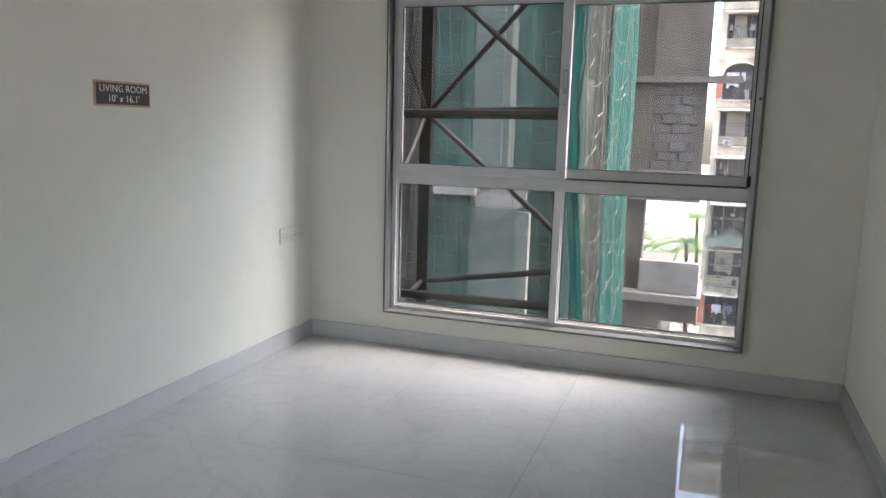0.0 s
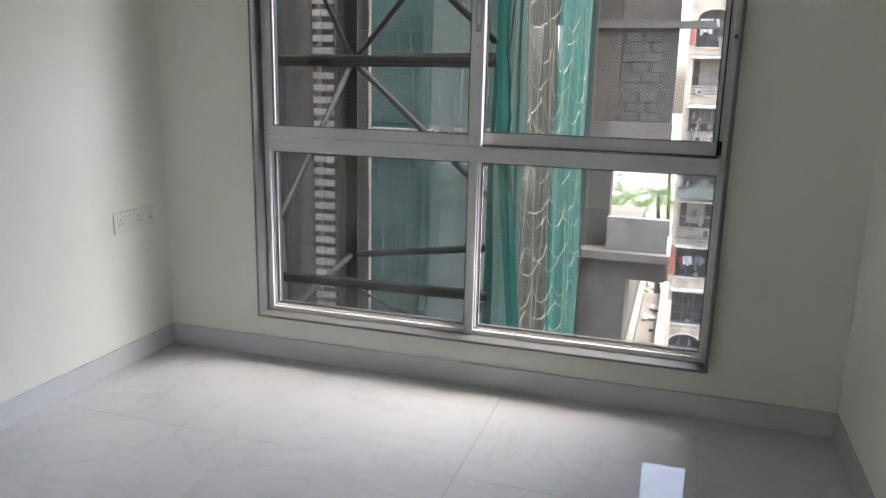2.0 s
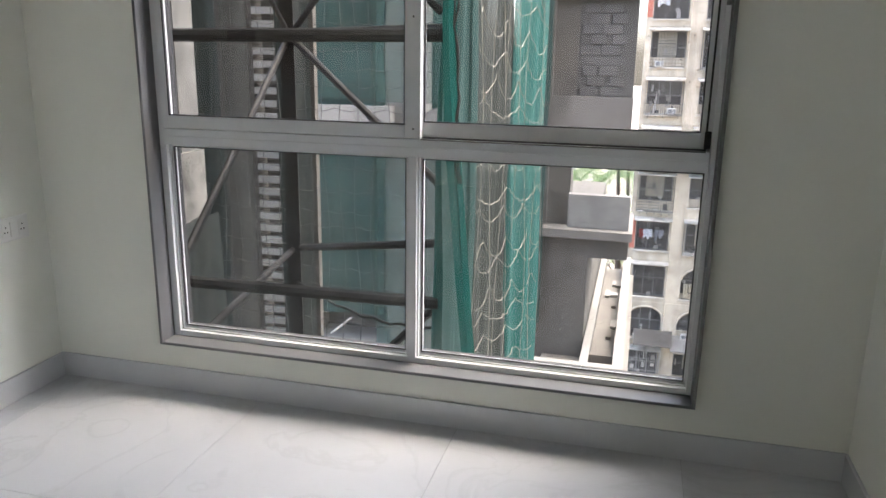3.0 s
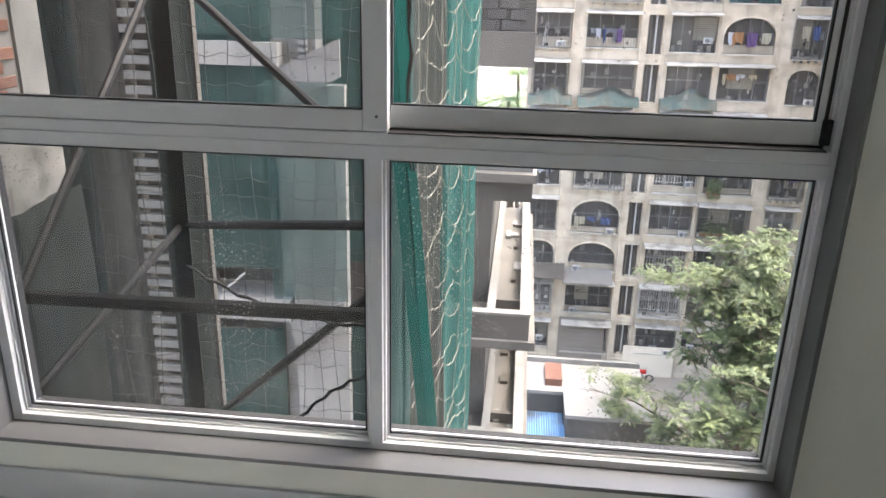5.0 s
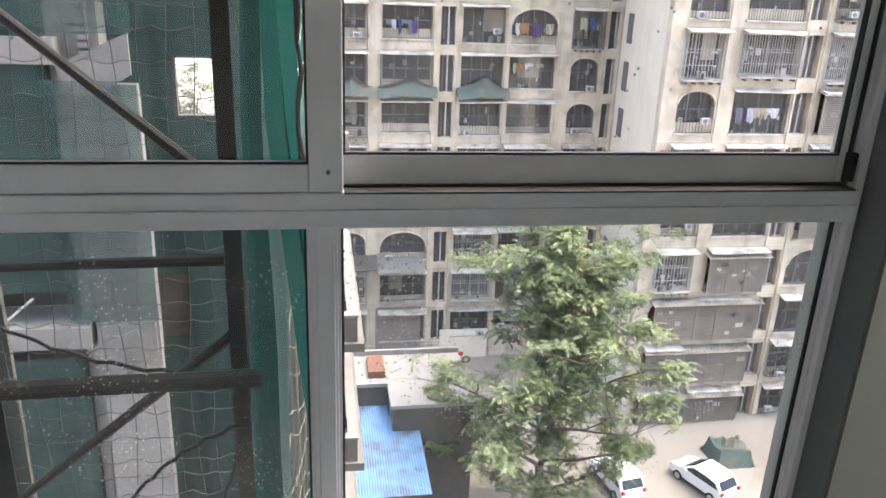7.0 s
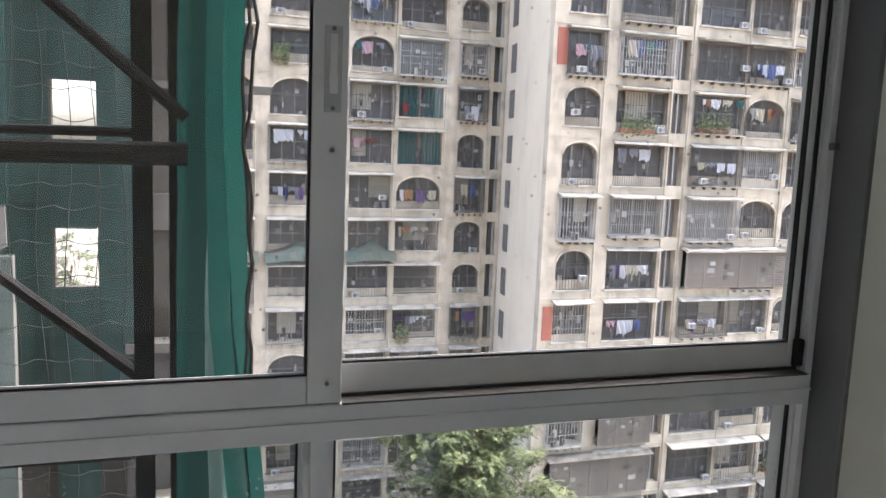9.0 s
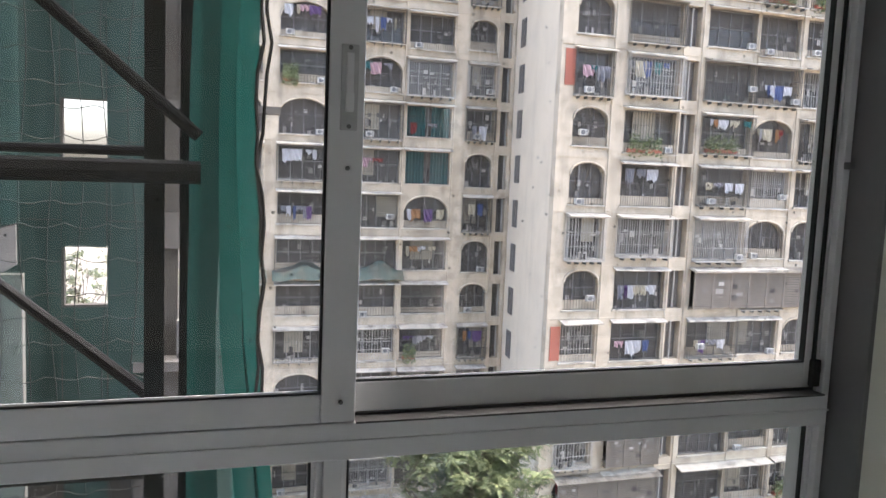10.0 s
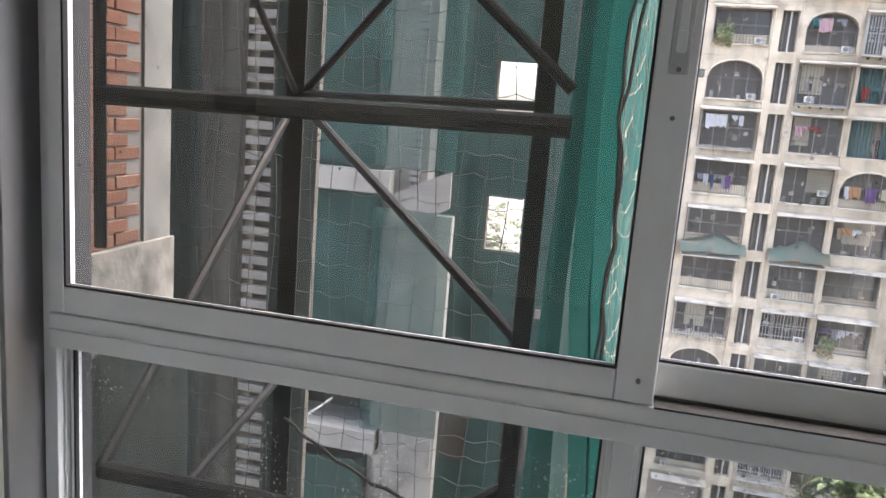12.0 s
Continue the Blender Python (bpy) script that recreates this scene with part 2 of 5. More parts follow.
def leaf_material(name, a, b):
    m = material(name, a, 0.55)
    n, l = m.node_tree.nodes, m.node_tree.links
    g = n.new("ShaderNodeNewGeometry")
    mx = n.new("ShaderNodeMix")
    mx.data_type = "RGBA"
    l.new(g.outputs["Random Per Island"], mx.inputs["Factor"])
    mx.inputs["A"].default_value, mx.inputs["B"].default_value = (*a, 1), (*b, 1)
    l.new(mx.outputs["Result"], n["Principled BSDF"].inputs["Base Color"])
    tl = n.new("ShaderNodeBsdfTranslucent")
    l.new(mx.outputs["Result"], tl.inputs["Color"])
    ms = n.new("ShaderNodeMixShader")
    ms.inputs[0].default_value = 0.28
    l.new(n["Principled BSDF"].outputs[0], ms.inputs[1])
    l.new(tl.outputs[0], ms.inputs[2])
    l.new(ms.outputs[0], n["Material Output"].inputs["Surface"])
    return m


M["leaf"] = leaf_material("tree_leaves", (0.06, 0.08, 0.04), (0.215, 0.25, 0.11))
M["leaf2"] = leaf_material("palm_leaves", (0.09, 0.17, 0.045), (0.2, 0.3, 0.09))
M["clutter"] = leaf_material("household_clutter", (0.03, 0.027, 0.025), (0.62, 0.58, 0.52))
CLOTH = [material(f"cloth_{k}", c, 0.9, grain=0.2, grain_scale=12) for k, c in dict(
    white=(0.72, 0.72, 0.74), pink=(0.62, 0.42, 0.46), blue=(0.12, 0.16, 0.33), red=(0.33, 0.08, 0.07), orange=(0.5, 0.28, 0.14),
    grey=(0.33, 0.33, 0.36), teal=(0.06, 0.2, 0.2), purple=(0.2, 0.12, 0.28), cream=(0.6, 0.55, 0.42)).items()]


# ---- mesh helpers ----
def box(bm, x0, x1, y0, y1, z0, z1, bevel=0.0):
    v = [bm.verts.new(p) for p in ((x0, y0, z0), (x1, y0, z0), (x1, y1, z0), (x0, y1, z0), (x0, y0, z1), (x1, y0, z1), (x1, y1, z1), (x0, y1, z1))]
    f = [bm.faces.new([v[i] for i in q]) for q in ((3, 2, 1, 0), (4, 5, 6, 7), (0, 1, 5, 4), (1, 2, 6, 5), (2, 3, 7, 6), (3, 0, 4, 7))]
    if bevel:
        edges = list({e for q in f for e in q.edges})
        bmesh.ops.bevel(bm, geom=edges, offset=bevel, segments=2, profile=0.5, affect="EDGES")


def prism(bm, ring, y0, y1):
    """A ring of (x, z) points, run from y0 to y1."""
    a = [bm.verts.new((x, y0, z)) for x, z in ring]
    b = [bm.verts.new((x, y1, z)) for x, z in ring]
    bm.faces.new(a)
    bm.faces.new(b[::-1])
    for i in range(len(ring)):
        j = (i + 1) % len(ring)
        bm.faces.new((a[j], a[i], b[i], b[j]))


def upright(bm, ring, z0, z1):
    """A ring of (x, y) points, run from z0 to z1."""
    a = [bm.verts.new((x, y, z0)) for x, y in ring]
    b = [bm.verts.new((x, y, z1)) for x, y in ring]
    bm.faces.new(a[::-1])
    bm.faces.new(b)
    for i in range(len(ring)):
        j = (i + 1) % len(ring)
        bm.faces.new((a[i], a[j], b[j], b[i]))


def tube(bm, points, radius, sides=6, tip=None):
    """A round bar along a line of points; radius may taper to tip."""
    pts = [Vector(p) for p in points]
    rings = []
    for i, p in enumerate(pts):
        d = (pts[min(i + 1, len(pts) - 1)] - pts[max(i - 1, 0)]).normalized()
        u = d.orthogonal().normalized() if abs(d.z) > 0.99 else d.cross(Vector((0, 0, 1))).normalized()
        w = d.cross(u)
        r = radius if tip is None else radius + (tip - radius) * i / max(1, len(pts) - 1)
        rings.append([bm.verts.new(p + (u * math.cos(k * math.tau / sides) + w * math.sin(k * math.tau / sides)) * r) for k in range(sides)])
    for a, b in zip(rings, rings[1:]):
        for k in range(sides):
            q = (k + 1) % sides
            bm.faces.new((a[k], a[q], b[q], b[k]))
    bm.faces.new(rings[0][::-1])
    bm.faces.new(rings[-1])


def finish(bm):
    bmesh.ops.recalc_face_normals(bm, faces=bm.faces)
    me = bpy.data.meshes.new("mesh")
    bm.to_mesh(me)
    bm.free()
    return me


def part(name, bm, mat, parent=None, label="", smooth=False):
    me = finish(bm) if isinstance(bm, bmesh.types.BMesh) else bm
    if not me.materials:
        me.materials.append(mat)
    if smooth:
        for p in me.polygons:
            p.use_smooth = True
    me.name = name
    ob = new(name, me)
    if parent is not None:
        ob.parent = parent
        ob.matrix_parent_inverse = parent.matrix_basis.inverted()
    return tagged(ob, label)


def thing(name, at, label, category, group="", kind=""):
    ob = new(name)
    ob.location = at
    ob.empty_display_size = 0.1
    return tagged(ob, label, category, group, kind)


def boxes(*rows, bevel=0.0):
    bm = bmesh.new()
    for r in rows:
        box(bm, *r, bevel=bevel)
    return bm


def structure(name, bm, mat, label, category):
    return tagged(part(name, bm, mat), label, category, kind="structure")


# ---- the room ----
W, BACK, H = 3.05, -4.92, 2.75
WX0, WX1, WZ0, WZ1 = 0.513, 2.557, 0.208, 2.10
structure("wall_west", boxes((-0.15, 0, BACK, 0.115, -0.05, H)), M["paint"], "cream painted plaster wall with sign and switches", "wall")
# unseen opening, added to let more sky light onto the west wall
OY0, OY1, OZ = -4.75, -3.85, 2.1
structure("wall_east", boxes((W, W + 0.15, OY1, 0.115, -0.05, H), (W, W + 0.15, BACK, OY0, -0.05, H), (W, W + 0.15, OY0, OY1, OZ, H)), M["paint"],
          "cream painted plaster wall with an unseen opening added for sky light", "wall")
structure("wall_north", boxes((0, WX0, 0, 0.115, -0.05, H), (WX1, W, 0, 0.115, -0.05, H), (WX0, WX1, 0, 0.115, -0.05, WZ0), (WX0, WX1, 0, 0.115, WZ1, H)),
          M["paint"], "cream painted wall around the large window", "wall")
structure("wall_south", boxes((-0.15, W + 0.15, BACK - 0.15, BACK, -0.05, H)),
          M["paint"], "plain cream painted wall", "wall")
structure("ceiling", boxes((-0.15, W + 0.15, BACK - 0.15, 0.115, H, H + 0.15)), M["ceiling"], "plain white painted ceiling", "ceiling")
floor = structure("floor", boxes((-0.15, W + 0.15, BACK - 0.15, 0.115, -0.2, -0.006)), M["grout"], "polished pale grey marble-look tiled floor", "floor")

bm = bmesh.new()
box(bm, 0.0, W, -0.012, 0.0, 0.0, 0.1, 0.002)
structure("baseboard_1", bm, M["skirt"], "pale grey marble skirting under the window", "skirting")
bm = bmesh.new()
box(bm, 0.0, 0.012, BACK, -0.012, 0.0, 0.1, 0.002)
structure("baseboard_2", bm, M["skirt"], "pale grey marble skirting along the wall", "skirting")
bm = bmesh.new()
box(bm, W - 0.012, W, OY1, -0.012, 0.0, 0.1, 0.002)
structure("baseboard_3", bm, M["skirt"], "pale grey marble skirting along the plain wall", "skirting")


# ---- the window ----
window = thing("window_1", (1.535, 0.05, WZ0), "large grey aluminium window with two sliding sashes above fixed panes", "window", kind="structure")


def rect_frame(bm, x0, x1, z0, z1, y0, y1, wl, wr, wb, wt, bevel=0.002):
    box(bm, x0, x0 + wl, y0, y1, z0, z1, bevel)
    box(bm, x1 - wr, x1, y0, y1, z0, z1, bevel)
    box(bm, x0 + wl, x1 - wr, y0, y1, z0, z0 + wb, bevel)
    box(bm, x0 + wl, x1 - wr, y0, y1, z1 - wt, z1, bevel)


bm = bmesh.new()
rect_frame(bm, WX0, WX1, WZ0, WZ1, -0.045, 0.125, 0.012, 0.012, 0.012, 0.012)
part("lining", bm, M["lining"], window, "dark grey aluminium box lining")
bm = bmesh.new()
rect_frame(bm, WX0 + 0.012, WX1 - 0.012, WZ0 + 0.012, WZ1 - 0.012, 0.04, 0.12, 0.028, 0.017, 0.022, 0.028)
rect_frame(bm, WX0 + 0.04, WX1 - 0.029, WZ0 + 0.034, WZ1 - 0.04, 0.055, 0.115, 0.006, 0.006, 0.006, 0.006, 0.001)
part("window_frame", bm, M["alu"], window)
bm = bmesh.new()
box(bm, 0.556, 2.523, 0.018, 0.118, 1.0, 1.062, 0.003)
box(bm, 0.556, 2.523, 0.014, 0.03, 1.03, 1.034, 0.001)
part("transom", bm, M["alu"], window)
bm = bmesh.new()
box(bm, 1.514, 1.562, 0.045, 0.118, 0.244, 1.0, 0.002)
box(bm, 1.524, 1.556, 0.03, 0.045, 0.244, 1.0, 0.002)
part("mullion", bm, M["alu"], window)
for x0, x1 in ((0.562, 1.514), (1.562, 2.524)):
    bm = bmesh.new()
    rect_frame(bm, x0, x1, 0.25, 1.0, 0.062, 0.085, 0.006, 0.006, 0.008, 0.010, 0.001)
    pane = part("fixed_pane", boxes((x0 + 0.006, x1 - 0.006, 0.072, 0.077, 0.258, 0.99)), M["glass_low"], window, "fixed pane with dried splashes of dirt")
    pane.visible_shadow = False
    part("glazing_bead", bm, M["alu"], pane)
    bm = bmesh.new()
    rect_frame(bm, x0 + 0.006, x1 - 0.006, 0.258, 0.99, 0.0625, 0.0715, 0.004, 0.004, 0.004, 0.004, 0)
    part("gasket", bm, M["gasket"], pane)


def sash(x0, x1, y0, widths, mat, glass):
    wl, wr, wb, wt = widths
    bm = bmesh.new()
    rect_frame(bm, x0, x1, 1.064, 2.056, y0, y0 + 0.03, wl, wr, wb, wt, 0.0025)
    s = part("sliding_sash", bm, mat, window)
    p = part("pane", boxes((x0 + wl, x1 - wr, y0 + 0.013, y0 + 0.018, 1.064 + wb, 2.056 - wt)), glass, s)
    p.visible_shadow = False
    bm = bmesh.new()
    rect_frame(bm, x0 + wl, x1 - wr, 1.064 + wb, 2.056 - wt, y0 + 0.001, y0 + 0.0125, 0.004, 0.004, 0.004, 0.004, 0)
    part("gasket", bm, M["gasket"], s)
    return s


left_sash = sash(0.557, 1.571, 0.018, (0.03, 0.056, 0.047, 0.05), M["alu"], M["glass_up"])
right_sash = sash(1.52, 2.531, 0.058, (0.052, 0.037, 0.054, 0.056), M["alu"], M["glass_up"])
bm = bmesh.new()
box(bm, 1.533, 1.560, 0.0145, 0.019, 1.528, 1.658, 0.002)
latch = part("latch", bm, M["aludark"], left_sash, "recessed sliding latch plate")
bm = bmesh.new()
box(bm, 1.541, 1.552, 0.0115, 0.0165, 1.556, 1.645, 0.001)
box(bm, 1.540, 1.553, 0.0095, 0.0145, 1.557, 1.584, 0.001)
part("latch_slider", bm, M["alu"], latch)
for z in (1.653, 1.534, 1.47, 1.098):
    bm = bmesh.new()
    tube(bm, [(1.5465, 0.0195, z), (1.5465, 0.0135, z)], 0.0035, 10)
    part("screw", bm, M["lining"], left_sash)
bm = bmesh.new()
box(bm, 2.506, 2.526, 0.046, 0.059, 1.07, 1.125, 0.002)
box(bm, 2.511, 2.521, 0.04, 0.048, 1.10, 1.12, 0.002)
part("corner_catch", bm, M["gasket"], right_sash, "black corner catch")
bm = bmesh.new()
for y in (0.05, 0.092):
    box(bm, 0.556, 2.514, y, y + 0.006, 1.062, 1.068)
    box(bm, 2.508, 2.514, y, y + 0.006, 1.068, 2.06)
# dark bed added on the transom top, painting the shadow gap under the sash
box(bm, 1.573, 2.512, 0.0165, 0.0505, 1.0605, 1.0635)
part("track", bm, M["gasket"], window)
bm = bmesh.new()
box(bm, 2.529, 2.543, 0.026, 0.046, 1.508, 1.522, 0.002)
part("side_stop", bm, M["lining"], window)
# dark strips added over bright jamb and sill faces, shade painted on
part("jamb_seal", boxes((0.559, 0.5625, 0.05, 0.119, 1.07, 2.05)), M["gasket"], window)
part("jamb_seal", boxes((0.559, 0.5615, 0.086, 0.119, 0.252, 0.995)), M["gasket"], window)
for xa, xb in ((0.564, 1.512), (1.564, 2.522)):
    part("sill_seal", boxes((xa, xb, 0.0855, 0.119, 0.2475, 0.2515)), M["gasket"], window)

# ---- wall fittings ----
sign = thing("room_sign", (0.0, -1.585, 1.43), "dark brown room-name sign with rose-gold border on the wall", "sign")
bm = bmesh.new()
box(bm, 0.0, 0.006, -1.744, -1.426, 1.379, 1.481, 0.001)
part("border", bm, M["gold"], sign, "rose-gold border")
bm = bmesh.new()
box(bm, 0.006, 0.009, -1.736, -1.434, 1.387, 1.473, 0.001)
part("plate", bm, M["sign"], sign)


def lettering(words, size, y, z, parent):
    cu = bpy.data.curves.new("text", "FONT")
    cu.body, cu.size, cu.align_x, cu.align_y, cu.extrude = words, size, "CENTER", "CENTER", 0.0006
    cu.space_character = 1.08
    ob = bpy.data.objects.new("text", cu)
    me = bpy.data.meshes.new_from_object(ob)
    bpy.data.objects.remove(ob)
    me.transform(Matrix.Translation((0.0098, y, z)) @ Matrix(((0, 0, 1, 0), (1, 0, 0, 0), (0, 1, 0, 0), (0, 0, 0, 1))))
    return part("lettering", me, M["lettering"], parent, f"pale letters reading {words}")


lettering("LIVING ROOM", 0.040, -1.585, 1.45, sign)
lettering("10' x 16.1'", 0.040, -1.585, 1.41, sign)

board = thing("switch_board", (0.0, -0.24, 0.675), "white plastic modular switch board low on the wall", "switch")
bm = bmesh.new()
box(bm, 0.0, 0.009, -0.377, -0.108, 0.63, 0.722, 0.003)
part("plate", bm, M["plastic"], board)
for i in range(6):
    y = -0.36 + i * 0.04
    bm = bmesh.new()
    if i in (1, 2, 4):
        box(bm, 0.009, 0.0125, y, y + 0.036, 0.648, 0.704, 0.0015)
        part("switch", bm, M["plastic"], board)
    else:
        box(bm, 0.009, 0.0115, y, y + 0.036, 0.648, 0.704, 0.001)
        sock = part("socket", bm, M["plastic"], board)
        for dy, dz in ((0.011, 0.02), (0.025, 0.02), (0.018, 0.04)):
            bm = bmesh.new()
            tube(bm, [(0.0112, y + dy, 0.648 + dz), (0.0122, y + dy, 0.648 + dz)], 0.003, 8)
            part("pin_hole", bm, M["gasket"], sock)
for y in (-0.335, -0.25):
    bm = bmesh.new()
    tube(bm, [(0.0085, y, 0.713), (0.0105, y, 0.713)], 0.002, 8)
    part("indicator", bm, M["gasket"], board)

# ---- hoist tower outside the window ----
PL, PR = (-0.53, 3.4), (1.13, 2.25)
tower = thing("hoist_tower", (0.3, 2.8, -26), "dark weathered steel lattice hoist tower beside the window", "scaffold")


def bar(name, a, b, r, sides=8, mat="steel", parent=tower):
    bm = bmesh.new()
    pts = [Vector(a).lerp(Vector(b), k / 6) for k in range(7)]
    tube(bm, pts, r, sides)
    return part(name, bm, M[mat], parent)


def angle_post(x, y, w):
    bm = bmesh.new()
    upright(bm, [(x - w, y - w), (x + w, y - w), (x + w, y - w + 0.012), (x - w + 0.012, y - w + 0.012), (x - w + 0.012, y + w), (x - w, y + w)], -26, 19)
    return part("post", bm, M["steel"], tower)


angle_post(*PL, 0.062)
angle_post(*PR, 0.04)
angle_post(1.24, 3.45, 0.05)
STEP = 1.77
FL = (-0.30, 1.26)
for k in range(-19, 13):
    bar("rail", (*FL, 1.42 + 1.4 * k), (1.32, 1.26, 1.437 + 1.4 * k), 0.035)
    if k >= 0:
        bar("brace", (1.315, 1.26, 1.545 + 1.4 * k), (FL[0], 1.28, 2.93 + 1.4 * k), 0.019)
bar("post", (*FL, 0.88), (*FL, 19), 0.022)
for k in range(-14, 10):
    z = 1.46 + k * STEP
    if k == -1:
        bar("rail", (*PL, -0.33), (*PR, 0.12), 0.03)
    else:
        bar("rail", (*PL, z + 0.035), (*PR, z + 0.045), 0.022)
    bar("brace", (PL[0] - 0.02, PL[1], z - 0.02), (*FL, z - 1.43 if k >= 0 else z - 0.15), 0.026)
    if k >= 0:
        bar("brace", (*PL, z), (PR[0], PR[1], z + 1.3), 0.024)
        bar("brace", (*PL, z), (*FL, z + 1.37), 0.02)
    if k == 0:
        bar("brace", (*PL, z), (PR[0] - 0.02, PR[1], z - 1.0), 0.028)
    if k < 0:
        bar("brace", (PR[0], PR[1], z + 0.06), (PL[0], PL[1], z - STEP + 0.05), 0.03)

# ---- green nets ----
def sheet(name, plan, z0, z1, mat, label, folds=0.02, rows=28, cols=60, wave=9.0, sway=0.03, category="net", seed=0.0, lean=0.0):
    """A hanging cloth along a line in plan, with vertical folds and a little sway."""
    pts = [Vector((*p, 0)) for p in plan]
    seg = [(b - a).length for a, b in zip(pts, pts[1:])]
    total = sum(seg)
    grid = []
    bm = bmesh.new()
    for j in range(rows + 1):
        z = z0 + (z1 - z0) * j / rows
        row = []
        for i in range(cols + 1):
            d, k = total * i / cols, 0
            while k < len(seg) - 1 and d > seg[k]:
                d -= seg[k]
                k += 1
            a, b = pts[k], pts[k + 1]
            p = a.lerp(b, min(1, d / seg[k]))
            u = (b - a).normalized()
            nrm = Vector((u.y, -u.x, 0))
            q = total * i / cols
            n1 = noise.noise(Vector((q * wave, z * 0.35, seed)))
            n2 = noise.noise(Vector((q * 0.8, z * 0.9, seed + 7)))
            row.append(bm.verts.new(p + nrm * (folds * (n1 + 0.5 * math.sin(q * wave * 2.2)) + sway * n2) + Vector((lean * min(1.5, max(0.0, 0.95 - z)), 0, z))))
        grid.append(row)
    for a, b in zip(grid, grid[1:]):
        for i in range(cols):
            bm.faces.new((a[i], a[i + 1], b[i + 1], b[i]))
    return tagged(part(name, bm, mat, smooth=True), label, category)


sheet("shade_net", [(1.48, 0.97), (1.43, 1.0), (1.45, 1.07), (1.38, 1.1)], -9, 19, M["netroll"], "bright teal-green shade net edge hanging on the hoist tower", 0.012, 160, 44, 5.0, 0.05, lean=0.1)
# same net as the edge above, its shade put into a darker green
sheet("shade_net", [(1.385, 1.09), (1.41, 1.24), (1.31, 1.28), (1.37, 1.5), (1.29, 1.75), (1.34, 2.0), (1.30, 2.2)], -9, 19, M["netshade"], "bunched green shade net tied to the hoist tower, shade painted in", 0.035, 140, 90, 8.0, 0.05, seed=2)
sheet("shade_net", [(1.40, 2.85), (1.50, 3.1), (1.56, 3.42)], -9, 19, M["net"], "green shade net strip hanging behind the rope net", 0.03, 50, 36, 11.0, 0.04, seed=3)

bm = bmesh.new()
rr = random.Random(4)
line = [(1.33 + 0.24 * f + 0.02 * math.sin(9 * f), 2.15 + 1.25 * f) for f in [i / 21 for i in range(22)]]
for i, (x, y) in enumerate(line):
    if i % 3:
        continue
    tube(bm, [(x + 0.02 * math.sin(z * 2.1 + i), y + 0.035 * math.sin(z * 1.7 + i * 2.3), z) for z in [-8 + 0.15 * k for k in range(150)]], 0.0022, 3)
for k in range(118):
    z = -8 + 0.178 * k + rr.uniform(-0.03, 0.03)
    lobes, shift, deep = rr.choice((2, 3, 3)), rr.uniform(0, 1), rr.uniform(0.08, 0.15)
    pts = []
    for i in range(34):
        f = i / 33
        u = (f * lobes + shift) % 1.0
        sag = (1 - (2 * u - 1) ** 2) * deep
        pts.append((1.34 + 0.25 * f - 0.012 + rr.uniform(-0.008, 0.008), 2.13 + 1.27 * f + rr.uniform(-0.012, 0.012), z - sag - 0.17 * f + rr.uniform(-0.008, 0.008)))
    tube(bm, pts, 0.003, 4)
tagged(part("rope_net", bm, M["rope"]), "knotted pale rope safety net hanging in loops", "net")

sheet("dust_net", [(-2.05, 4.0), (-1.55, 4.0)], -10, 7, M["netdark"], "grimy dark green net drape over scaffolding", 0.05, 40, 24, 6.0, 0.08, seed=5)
# two added dark sheets, covering the ledge and the shaft wall's right part
sheet("dust_net", [(-1.28, 1.5), (-1.22, 2.4), (-1.3, 3.35)], -10, -0.05, M["netdark"], "dark sheet draped over the raw concrete ledge", 0.05, 40, 40, 5.0, 0.06, seed=15)
sheet("dust_net", [(-1.17, 4.4), (-0.86, 4.5)], -10, 7, M["netdark"], "dark hanging strip beside the tower post", 0.03, 40, 16, 6.0, 0.04, seed=19)
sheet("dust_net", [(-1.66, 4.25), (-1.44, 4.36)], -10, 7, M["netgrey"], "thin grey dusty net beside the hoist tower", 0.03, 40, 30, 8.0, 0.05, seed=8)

for dx, dy, ph in ((0.01, -0.03, 0.0), (0.02, -0.02, 1.3)):
    bm = bmesh.new()
    tube(bm, [(1.47 + dx + 0.014 * math.sin(z * 2.6 + ph) + 0.009 * math.sin(z * 11 + ph) + 0.006 * math.sin(z * 29), 0.97 + dy + 0.02 * math.sin(z * 3.1), z) for z in [0.75 + 0.08 * k for k in range(105)]], 0.005, 5)
    tagged(part("cable", bm, M["ropedark"]), "thin black cable hanging along the bunched net", "cable", "cables on the hoist tower")
for a, b, sag in (((-0.5, 3.32, -0.62), (1.1, 2.25, -0.5), 0.1), ((0.35, 2.7, -1.6), (1.12, 2.2, -0.75), -0.08), ((0.75, 2.4, -1.35), (1.12, 2.2, -0.85), 0.28)):
    bm = bmesh.new()
    tube(bm, [Vector(a).lerp(Vector(b), k / 16) + Vector((0, 0, -sag * math.sin(math.pi * k / 16) + 0.012 * math.sin(k * 2.2))) for k in range(17)], 0.011, 6)
    tagged(part("cable", bm, M["ropedark"]), "thick black cable slung across the hoist tower", "cable", "cables on the hoist tower")

# black mesh net of thin cords in front of the neighbouring building
bm = bmesh.new()
for i in range(20):
    x = -1.9 + i * 0.155
    tube(bm, [(x + 0.03 * math.sin(z * 3 + i), 4.0, z) for z in [-6 + 0.25 * k for k in range(40)]], 0.0034, 3)
for k in range(60):
    z = -6 + k * 0.185
    tube(bm, [(-1.9 + 0.06 * i, 4.0 + 0.02 * math.sin(i), z + 0.03 * math.sin(i * math.pi) - 0.035 * abs(math.sin(i * 0.78 + k)) + 0.03 * math.sin(k * 1.7)) for i in range(50)], 0.0034, 3)
